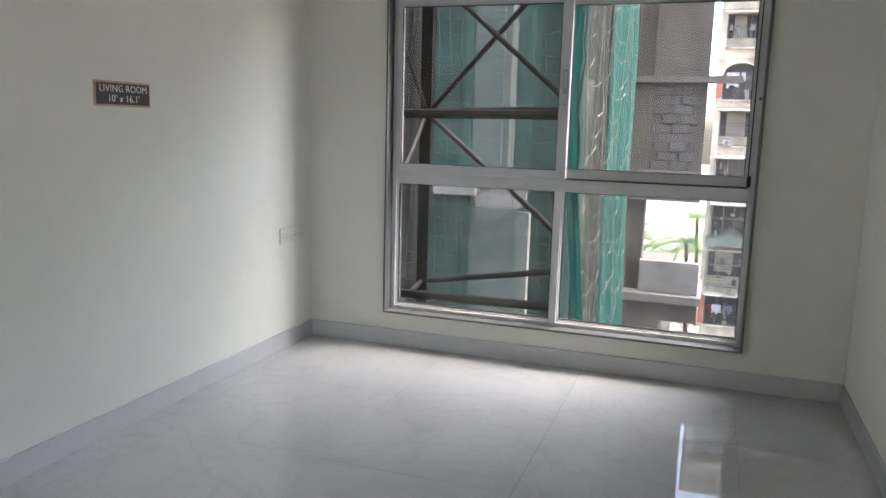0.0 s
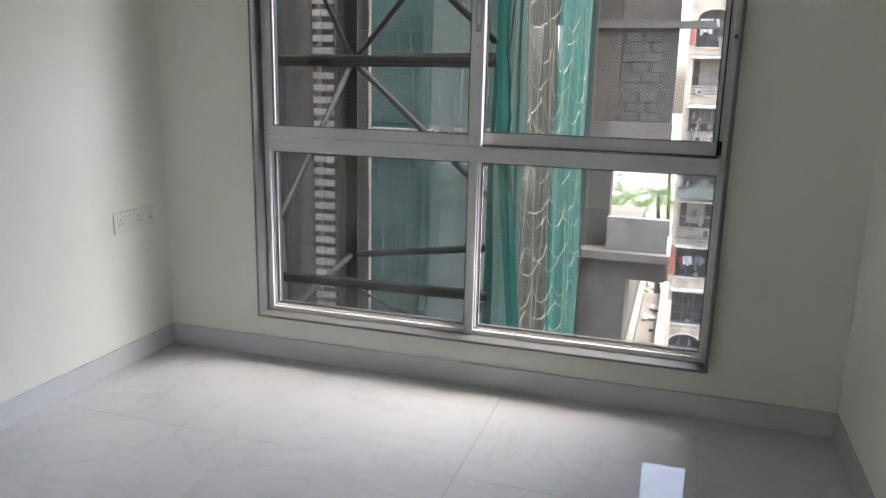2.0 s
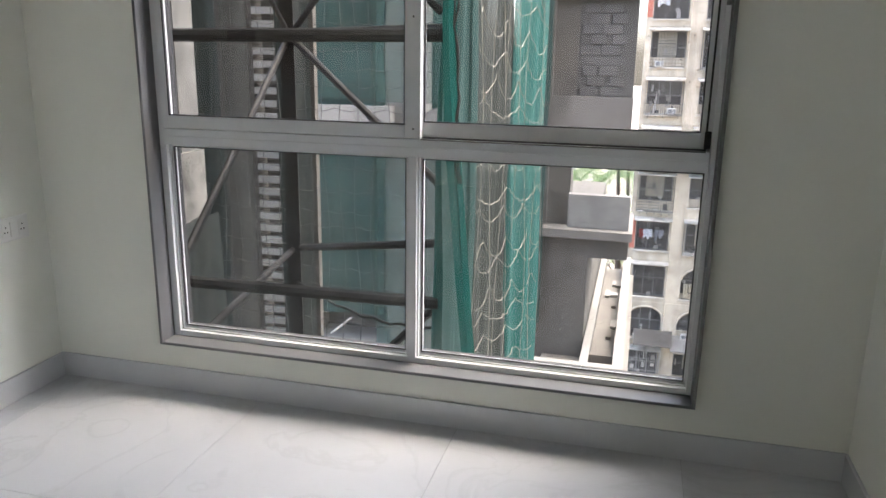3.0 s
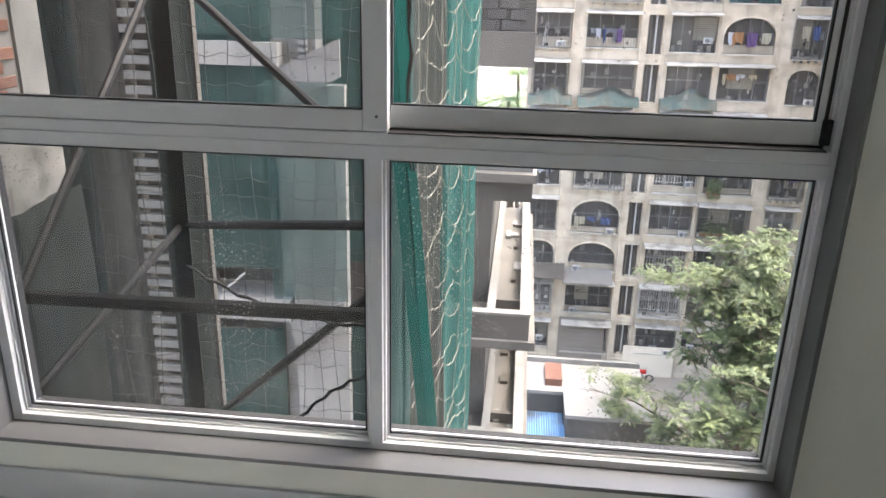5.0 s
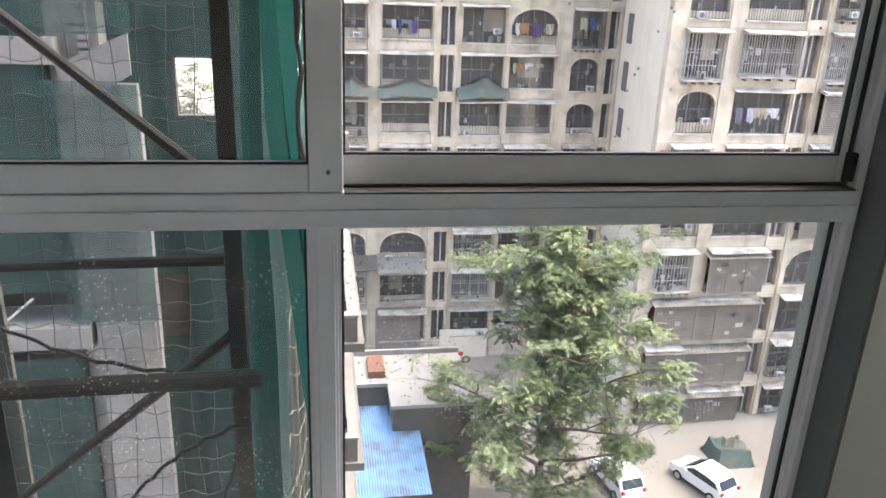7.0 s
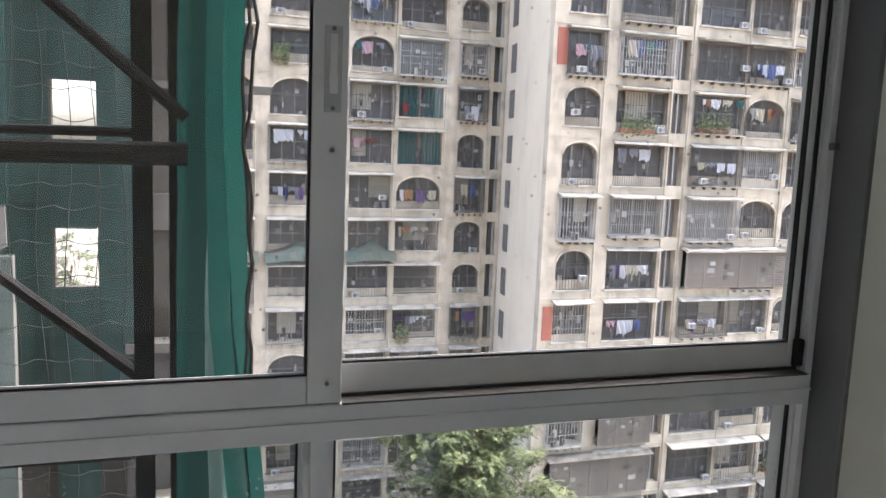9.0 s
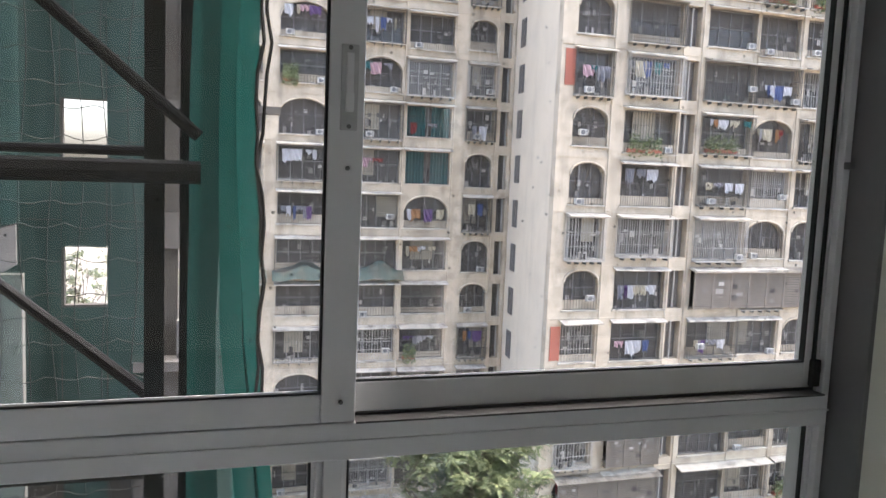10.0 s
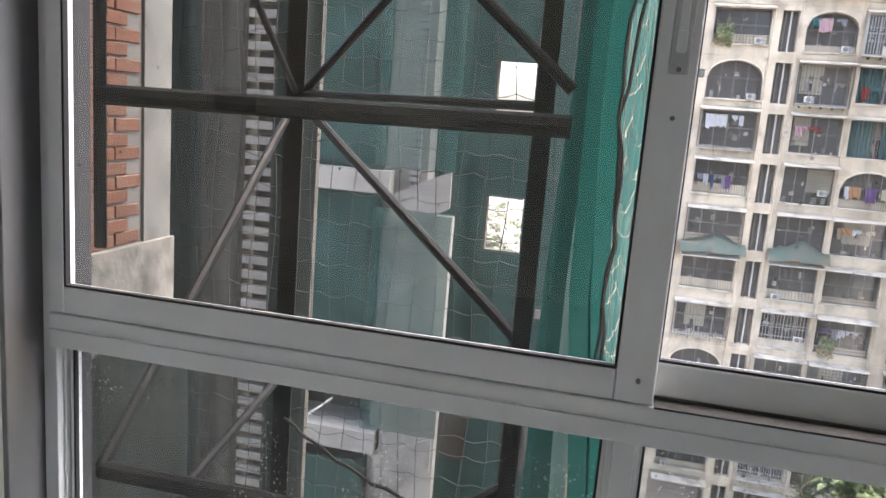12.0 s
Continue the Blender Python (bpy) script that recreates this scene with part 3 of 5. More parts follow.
tagged(part("cord_net", bm, M["ropedark"]), "thin dark cord safety net with square meshes", "net")


# ---- brick return wall beside the window ----
brick_wall = structure("wall_brick", boxes((-1.75, -1.415, 0.2, 3.08, 0.5, 25)), M["mortar"], "bare red brick wall with grey mortar joints", "wall")
structure("wall_plaster_edge", boxes((-1.8, -1.395, 3.08, 3.36, 0.5, 25)), M["plaster"], "white plastered edge of the brick wall", "wall")
structure("wall_ledge", boxes((-1.8, -1.36, 0.2, 3.36, -26, 0.5)), M["ledge"], "raw concrete wall under the brickwork", "wall")
structure("outer_wall", boxes((-9, -0.15, 0.02, 0.115, -26, 25), (W + 0.15, 12, 0.02, 0.115, -26, 25), (-0.15, W + 0.15, 0.02, 0.115, -26, -0.2), (-0.15, W + 0.15, 0.02, 0.115, H + 0.15, 25)),
          M["plaster"], "outer wall of the flat's own tower", "wall")


# ---- neighbouring building under construction ----
site = thing("building_under_construction", (-2, 16, -26), "unfinished concrete building wrapped in green nets", "building")
part("column", boxes((-3.65, -2.68, 15.0, 15.6, -26, 30)), M["palecon"], site, "pale concrete column")
part("column", boxes((-6.4, -5.6, 15.2, 15.8, -26, 30)), M["concrete"], site)
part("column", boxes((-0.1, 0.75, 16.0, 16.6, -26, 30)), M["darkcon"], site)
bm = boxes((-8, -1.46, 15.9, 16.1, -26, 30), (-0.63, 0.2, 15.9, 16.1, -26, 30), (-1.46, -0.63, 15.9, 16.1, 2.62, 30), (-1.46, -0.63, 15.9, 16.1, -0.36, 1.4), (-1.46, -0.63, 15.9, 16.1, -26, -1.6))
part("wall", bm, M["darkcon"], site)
for z in (0.15, -5.9, 6.1, -12):
    bm = bmesh.new()
    upright(bm, [(-8, 14.6), (-3.42, 14.6), (-3.42, 16), (-8, 16)], z - 0.58, z - 0.08)
    part("floor_slab", bm, M["palecon"], site, "raw concrete slab edge")
    bm = bmesh.new()
    prism(bm, [(-3.42, z - 0.6), (-3.24, z - 1.49), (-2.05, z - 0.74), (-2.06, z + 0.05)], 14.6, 14.68)
    part("stair_soffit", bm, M["rim"], site, "pale sloping concrete stair flight")
part("beam", boxes((-3.3, -2.0, 14.7, 15.0, -26, -0.8)), M["palecon"], site)
# block-work bay at the corner
part("beam", boxes((0.2, 2.08, 15.9, 16.3, -0.4, 0.37)), M["concrete"], site)
blockwork = part("block_wall", boxes((0.75, 2.06, 16.03, 16.2, 0.37, 30)), M["blockmortar"], site)
part("beam", boxes((0.2, 2.85, 15.9, 16.3, 2.56, 2.72)), M["concrete"], site)
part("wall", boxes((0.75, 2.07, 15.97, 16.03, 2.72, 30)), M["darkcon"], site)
part("parapet", boxes((0.74, 2.2, 15.7, 15.9, -2.75, -1.93)), M["rim"], site, "pale board-marked parapet")
for k in range(6):
    z = -2.74 + k * 0.136
    part("board_mark", boxes((0.76, 2.19, 15.688, 15.7, z + 0.012, z + 0.128)), M["rim"], site)
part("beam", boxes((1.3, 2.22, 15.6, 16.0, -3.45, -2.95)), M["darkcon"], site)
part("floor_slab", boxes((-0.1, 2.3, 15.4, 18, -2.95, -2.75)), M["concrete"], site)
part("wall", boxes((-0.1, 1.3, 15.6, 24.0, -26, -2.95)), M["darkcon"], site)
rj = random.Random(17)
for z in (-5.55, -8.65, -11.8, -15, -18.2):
    # net shadow on the fronts is put into dark concrete below paler rims
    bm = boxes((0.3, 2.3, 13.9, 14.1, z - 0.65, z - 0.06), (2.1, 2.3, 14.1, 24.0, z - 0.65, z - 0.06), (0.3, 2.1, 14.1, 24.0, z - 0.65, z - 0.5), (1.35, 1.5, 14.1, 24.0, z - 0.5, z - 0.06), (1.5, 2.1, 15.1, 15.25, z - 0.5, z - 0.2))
    ledge = part("balcony", bm, M["darkcon"], site, "open-topped concrete balcony ledge")
    part("rim", boxes((0.3, 2.32, 13.88, 14.12, z - 0.06, z), (2.08, 2.32, 14.12, 24.0, z - 0.06, z), (1.33, 1.52, 14.12, 24.0, z - 0.06, z)), M["rim"], ledge)
    part("floor_screed", boxes((1.5, 2.08, 14.12, 24.0, z - 0.496, z - 0.47)), M["concrete"], ledge)
    for q in range(7):
        a, b = 1.56 + 0.42 * rj.random(), 14.6 + 7.5 * rj.random()
        part("rubble", boxes((a, a + 0.12 + 0.1 * rj.random(), b, b + 0.15 + 0.5 * rj.random(), z - 0.47, z - 0.38)), M[rj.choice(("rim", "darkcon", "slat"))], ledge)
    part("balcony_edge", boxes((0.2, 2.45, 13.8, 24.0, z - 0.85, z - 0.65)), M["concrete"], site)
bm = bmesh.new()
tube(bm, [(-4.87, 14.2, -5.58), (-4.4, 14.45, -5.2)], 0.03, 8)
part("pipe", bm, M["slat"], site, "short pale pipe leaning on the slab")
# striped stair shaft
for k in range(58):
    z = -6 + k * 0.155
    part("stair_slat", boxes((-2.27, -1.98, 6.0, 6.08, z, z + 0.08)), M["slat"], site)
part("shaft_wall", boxes((-3.4, -2.27, 6.0, 6.25, -26, 9), (-1.98, -1.75, 6.0, 6.25, -26, 9), (-3.4, -1.75, 6.6, 6.7, -26, 9)), M["darkblock"], site)
for k in range(58):
    z = -4 + k * 0.155
    part("stair_slat", boxes((-3.05, -2.86, 14.9, 14.97, z, z + 0.085)), M["slat"], site)

# flat strip, the dark of the gaps between slats put into its colour
part("slot", boxes((-3.06, -2.85, 14.972, 14.998, -4, 5)), M["acdark"], site)
for n_, (za, zb) in enumerate(((-11.3, -6.75), (-5.2, 0.18), (0.2, 5.3), (6.15, 12), (12, 30), (-26, -12.8))):
    sheet("site_net", [(-8, 14.7), (-3.9, 14.75), (-3.7, 14.95)], za, zb, M["netfar"], "faded green net hung between floors of the unfinished building", 0.08, 20, 70, 2.2, 0.15, seed=11 + n_)
    sheet("site_net", [(-2.66, 15.6), (-1.47, 15.65)], za, zb, M["netfar"], "faded green net between concrete columns", 0.05, 20, 30, 3.0, 0.1, seed=33 + n_)
    sheet("site_net", [(-0.6, 15.6), (0.2, 15.4)], za, zb, M["netfar"], "faded green net beside the bare openings", 0.05, 20, 24, 3.0, 0.1, seed=55 + n_)

for za, zb in ((0.18, 6.0), (6.2, 14), (-5.8, -0.7)):
    sheet("site_net", [(-3.72, 14.5), (-3.1, 14.46), (-1.95, 14.5)], za, zb, M["netthin"], "thin torn green net hung in front of a concrete column", 0.06, 24, 40, 2.6, 0.1, seed=101 + za)
for za, zb in ((2.62, 30), (-0.36, 1.4), (-26, -1.6)):
    sheet("site_net", [(-1.46, 15.65), (-0.62, 15.6)], za, zb, M["netfar"], "faded green net around the bare window openings", 0.02, 20, 24, 3.0, 0.03, seed=77 + za)
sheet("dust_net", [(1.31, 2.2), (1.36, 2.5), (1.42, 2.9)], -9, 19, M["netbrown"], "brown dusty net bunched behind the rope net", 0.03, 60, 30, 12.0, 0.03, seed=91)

# ---- apartment blocks ----
def arch_ring(x0, x1, z0, z1, n=10):
    """The opening's outline: straight sides and a segment arch on top."""
    rise = (x1 - x0) * 0.32
    spring = z1 - rise
    return [(x0, z0), (x1, z0)] + [(x0 + (x1 - x0) * (0.5 + 0.5 * math.cos(math.pi * k / n)), spring + rise * math.sin(math.pi * k / n)) for k in range(n + 1)]


def spandrel(bm, x0, x1, z1, y0, y1, n=10):
    rise = (x1 - x0) * 0.32
    spring = z1 - rise
    mid = (x0 + x1) / 2
    for s in (-1, 1):
        e = x0 if s < 0 else x1
        ring = [(e, z1)] + [(mid + s * (x1 - x0) / 2 * math.cos(math.pi / 2 * k / (n // 2)), spring + rise * math.sin(math.pi / 2 * k / (n // 2))) for k in range(n // 2 + 1)]
        prism(bm, ring, y0, y1)


RB = random.Random(21)


def window_unit(building, x0, x1, z0, z1, y, style):
    """One flat's window: flat panel painted dark for the room behind, frame with glass, and the grille or cage that the
    owner added.
    """
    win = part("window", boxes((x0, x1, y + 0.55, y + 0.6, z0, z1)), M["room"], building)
    w, h = x1 - x0, z1 - z0
    bm = bmesh.new()
    n = 4 if w > 2.5 else 3
    for i in range(n + 1):
        x = x0 + 0.05 + (w - 0.1) * i / n
        box(bm, x - 0.03, x + 0.03, y + 0.35, y + 0.4, z0, z1)
    for z in (z0 + 0.03, z0 + h * 0.55, z1 - 0.04):
        box(bm, x0 + 0.02, x1 - 0.02, y + 0.35, y + 0.4, z - 0.03, z + 0.03)
    part("frame", bm, M["winframe"], win)
    if style == "teal":
        bm = bmesh.new()
        n = 24
        for side in (0, 1):
            a0 = x0 + 0.06 + side * (w * 0.55)
            cu = [(a0 + w * 0.4 * i / n, y + 0.2 + 0.04 * math.sin(i * 1.5)) for i in range(n + 1)]
            lo = [bm.verts.new((px, py, z0 + 0.05)) for px, py in cu]
            hi = [bm.verts.new((px, py, z1 - 0.05)) for px, py in cu]
            for i in range(n):
                bm.faces.new((lo[i], lo[i + 1], hi[i + 1], hi[i]))
        bmesh.ops.solidify(bm, geom=bm.faces[:], thickness=0.02)
        part("curtain", bm, CLOTH[6], win, "drawn teal curtain")
    if style != "bare":
        part("pane", boxes((x0 + 0.05, x1 - 0.05, y + 0.41, y + 0.42, z0 + 0.05, z0 + h * RB.choice((0.5, 0.95)))), M["winglass"], win)
    if style in ("bars", "white", "bare", "box") and RB.random() < 0.55:
        part("parapet", boxes((x0, x1, y + 0.16, y + 0.26, z0, z0 + RB.uniform(0.35, 0.65))), M["facade"], win)
    if style in ("bars", "slats", "box", "cage") and RB.random() < 0.4:
        bm = bmesh.new()
        a0 = x0 + w * RB.choice((0.05, 0.2, 0.5))
        a1 = min(x1 - 0.08, a0 + w * RB.uniform(0.25, 0.6))
        zb = z0 + h * RB.uniform(0.15, 0.45)
        k = 0
        while a0 + k * 0.09 < a1:
            box(bm, a0 + k * 0.09, a0 + k * 0.09 + 0.085, y + 0.3 - 0.02 * (k % 2), y + 0.32, zb, z1 - 0.08)
            k += 1
        part("blind", bm, M["blind"], win)
    deep = {"cage": 0.55, "box": 0.42}.get(style, -0.1)
    bm = bmesh.new()
    for i in range(RB.randint(9, 20)):
        cx, cw, ch = RB.uniform(x0 + 0.1, x1 - 0.4), RB.uniform(0.04, 0.3), RB.uniform(0.06, 0.5)
        cz = z0 + RB.choice((0.0, 0.0, 0.0, 0.45, 0.8, 1.1, 1.4))
        cy = y + RB.uniform(0.27, 0.31) if deep < 0 else y + RB.uniform(0.1 - deep, 0.1)
        box(bm, cx, cx + cw, cy, cy + 0.05, cz, min(cz + ch, z1 - 0.1))
    tagged(part("sill_clutter", bm, M["clutter"], win), kind="stuff")
    out = -deep if deep > 0 else 0.1
    mat = M["grillew"] if style in ("cage", "white") else M["grille"]
    bm = bmesh.new()
    step = RB.choice((0.13, 0.16, 0.2))
    g0, g1 = (x0 - 0.1, x1 + 0.1) if deep > 0 else (x0, x1)
    b0 = z0 - 0.1 if deep > 0 else z0
    r = 0.011
    lattice = style in ("box", "bars") and RB.random() < 0.45
    if style == "slats" or lattice:
        z, gap = b0 + 0.05, 0.2 if lattice else 0.13
        while z < z1:
            box(bm, g0, g1, y + out, y + out + 0.03, z, z + (0.02 if lattice else 0.03))
            z += gap
    if style != "slats":
        x = g0
        while x <= g1 + 1e-3:
            box(bm, x - r, x + r, y + out, y + out + 0.025, b0, z1)
            x += step
    for z in (b0 + 0.02, b0 + (z1 - b0) * 0.33, b0 + (z1 - b0) * 0.66, z1 - 0.02):
        box(bm, g0, g1, y + out - 0.01, y + out + 0.03, z - 0.015, z + 0.015)
    if deep > 0:
        for xx in (g0, g1):
            yy = -deep + 0.12
            while yy < 0:
                box(bm, xx - r, xx + r, y + yy - r, y + yy + r, b0, z1)
                yy += 0.13
        part("cage_floor", boxes((g0, g1, y + out, y, b0 - 0.05, b0)), M["chajja"], win)
        part("cage_roof", boxes((g0 - 0.04, g1 + 0.04, y + out - 0.06, y, z1, z1 + 0.035)), M["chajja"], win)
        bk = bmesh.new()
        for i in range(5):
            xx = g0 + (g1 - g0) * (i + 0.5) / 5
            box(bk, xx - 0.02, xx + 0.02, y + out + 0.05, y, b0 - 0.2, b0 - 0.05)
        part("bracket", bk, M["acdark"], win)
    part("grille", bm, mat, win)
    return win


def enclosure(building, x0, x1, z0, z1, y, deep=0.5):
    """A run of windows closed off by a slatted timber box with a tin canopy."""
    enc = part("enclosure", boxes((x0, x1, y - deep + 0.05, y - 0.01, z0, z0 + 0.08)), M["slatwood"], building, "long slatted brown window enclosure")
    bm = bmesh.new()
    z = z0 + 0.08
    while z < z1 - 0.05:
        box(bm, x0 + 0.03, x1 - 0.03, y - deep, y - deep + 0.02, z, z + 0.075)
        z += 0.115
    part("slats", bm, M["slatwood"], enc)
    # dark panel that puts the shade of the gaps behind the slats
    part("backing", boxes((x0 + 0.02, x1 - 0.02, y - deep + 0.06, y - deep + 0.09, z0 + 0.08, z1)), M["darkblock"], enc)
    n = max(2, round((x1 - x0) / 1.3))
    for i in range(n + 1):
        x = x0 + (x1 - x0 - 0.07) * i / n
        part("post", boxes((x, x + 0.07, y - deep - 0.03, y - deep + 0.03, z0, z1)), M["slatwood"], enc)
    bm = bmesh.new()
    m = round((x1 - x0 + 0.4) / 0.14)
    for i in range(m):
        a = x0 - 0.2 + i * 0.14
        up = 0.03 * (i % 2)
        v = [bm.verts.new(p) for p in ((a, y, z1 + 0.22 + up), (a + 0.14, y, z1 + 0.22 + up), (a + 0.14, y - deep - 0.35, z1 + up), (a, y - deep - 0.35, z1 + up))]
        bm.faces.new(v)
    bmesh.ops.solidify(bm, geom=bm.faces[:], thickness=0.025)
    part("canopy", bm, M["chajja"], enc)
    bm = bmesh.new()
    for i in range(14):
        a = RB.uniform(x0 + 0.1, x1 - 0.6)
        zz = RB.uniform(z0 + 0.2, z1 - 0.5)
        box(bm, a, a + RB.uniform(0.2, 0.6), y - deep - 0.012, y - deep - 0.002, zz, zz + RB.uniform(0.1, 0.35))
    tagged(part("patch", bm, M["clutter"], enc), kind="stuff")


def sunshade(building, x0, x1, z, y, deep=0.55):
    bm = bmesh.new()
    d = RB.uniform(-0.04, 0.05)
    a = [(x0, y, z), (x1, y, z + d * 0.3), (x1, y - deep, z - 0.14 + d), (x0, y - deep, z - 0.14)]
    lo = [bm.verts.new(p) for p in a]
    hi = [bm.verts.new((p[0], p[1], p[2] + 0.07)) for p in a]
    bm.faces.new(lo[::-1])
    bm.faces.new(hi)
    for i in range(4):
        bm.faces.new((lo[i], lo[(i + 1) % 4], hi[(i + 1) % 4], hi[i]))
    part("sunshade", bm, M["chajja"], building)


AC_SPOTS, LAUNDRY_SPOTS = [], []


def ac_mesh():
    body = boxes((-0.42, 0.42, 0, 0.32, 0, 0.58), bevel=0.02)
    bm = bmesh.new()
    tube(bm, [(-0.1, -0.012, 0.29), (-0.1, 0.0, 0.29)], 0.23, 16)
    fan = bm
    bm = bmesh.new()
    for k in range(9):
        box(bm, 0.18, 0.38, -0.012, 0.0, 0.06 + k * 0.055, 0.09 + k * 0.055)
    br = boxes((-0.35, -0.31, -0.02, 0.5, -0.05, 0.0), (0.31, 0.35, -0.02, 0.5, -0.05, 0.0))
    return body, fan, bm, br


AC = None


def add_ac(x, y, z, big=1.0):
    global AC
    if AC is None:
        AC = thing("air_conditioner", (0, 0, 0), "weathered white air conditioner unit on steel brackets", "air conditioner", "air conditioners on the facades")
        body, fan, louvre, br = ac_mesh()
        part("case", body, M["acbody"], AC)
        part("fan_guard", fan, M["acdark"], AC)
        part("louvre", louvre, M["acdark"], AC)
        part("bracket", br, M["grille"], AC)
        AC.matrix_basis = pose(x, y, z) @ Matrix.Diagonal((0.8, 0.9, 0.78, 1))
    else:
        copy_thing(AC, pose(x, y, z) @ Matrix.Diagonal((0.8, 0.9, 0.78, 1)))


def add_laundry(x0, x1, y, z, seed):
    """Washing on a line under a window."""
    r = random.Random(seed)
    t = thing("washing_line", ((x0 + x1) / 2, y, z), "wet laundry of mixed colours hung on a line", "laundry", "washing lines on the facades")
    bm = bmesh.new()
    tube(bm, [(x0, y, z), ((x0 + x1) / 2, y, z - 0.05), (x1, y, z)], 0.012, 4)
    part("line", bm, M["grille"], t)
    x = x0 + 0.05
    while x < x1 - 0.3:
        w, h = r.uniform(0.15, 0.8), r.uniform(0.2, 0.95)
        w = min(w, x1 - x)
        bm = bmesh.new()
        cols = 6
        top = [bm.verts.new((x + w * i / cols, y + 0.03 * math.sin(i * 1.9), z)) for i in range(cols + 1)]
        mid = [bm.verts.new((x + w * i / cols + 0.02, y - 0.05 * math.sin(i * 2.1), z - h * 0.5)) for i in range(cols + 1)]
        bot = [bm.verts.new((x + w * i / cols * 0.94 + 0.03, y + 0.07 * math.sin(i * 2.4), z - h + r.uniform(-0.14, 0.14))) for i in range(cols + 1)]
        for a, b in ((top, mid), (mid, bot)):
            for i in range(cols):
                bm.faces.new((a[i], a[i + 1], b[i + 1], b[i]))
        bmesh.ops.solidify(bm, geom=bm.faces[:], thickness=0.015)
        part("garment", bm, r.choice(CLOTH[:1] * 4 + CLOTH + [CLOTH[5], CLOTH[8], CLOTH[8]]), t)
        x += w * r.uniform(0.7, 1.5)


def planter(x0, x1, y, z, seed):
    """A window box of trailing plants."""
    r = random.Random(seed)
    t = thing("window_plants", ((x0 + x1) / 2, y, z), "green trailing pot plants crowded on a window ledge", "plant", "plants on the facades")
    part("trough", boxes((x0, x1, y, y + 0.25, z, z + 0.22), bevel=0.02), M["redpaint"], t)
    v, f = [], []
    for i in range(420):
        c = Vector((r.uniform(x0, x1), y + r.uniform(-0.25, 0.25), z + 0.2 + r.triangular(-0.5, 1.0, 0.2)))
        a, q = r.uniform(0, math.tau), r.uniform(0.06, 0.13)
        u = Vector((math.cos(a), math.sin(a) * 0.5, r.uniform(-0.8, 0.8))).normalized() * q
        w = u.cross(Vector((r.uniform(-1, 1), 1, r.uniform(-1, 1)))).normalized() * q * 0.5
        k = len(v)
        v += [c - u, c + w, c + u, c - w]
        f.append((k, k + 1, k + 2, k + 3))
    me = bpy.data.meshes.new("leaves")
    me.from_pydata([tuple(p) for p in v], [], f)
    tagged(part("leaves", me, M["leaf"], t), kind="stuff")


def awning(x0, x1, y, z):
    """A sagging sheet of green cloth tied under a window."""
    bm = bmesh.new()
    rows_a = []
    for j in range(4):
        rows_a.append([bm.verts.new((x0 + (x1 - x0) * i / 10, y - 0.3 * j, z - 0.13 * j * j * 0.5 + 0.07 * math.sin(i * 1.3 + j) + 0.75 * max(0, 1 - abs(i - 5.4) / 4.2) * (1 - j / 3.6))) for i in range(11)])
    for a, b in zip(rows_a, rows_a[1:]):
        for i in range(10):
            bm.faces.new((a[i], a[i + 1], b[i + 1], b[i]))
    bmesh.ops.solidify(bm, geom=bm.faces[:], thickness=0.02)
    tagged(part("cloth_awning", bm, M["greensheet"]), "sagging faded green cloth tied below a window", "awning", "cloth awnings on the facade")


PLANT_SPOTS, AWNING_SPOTS = [], []


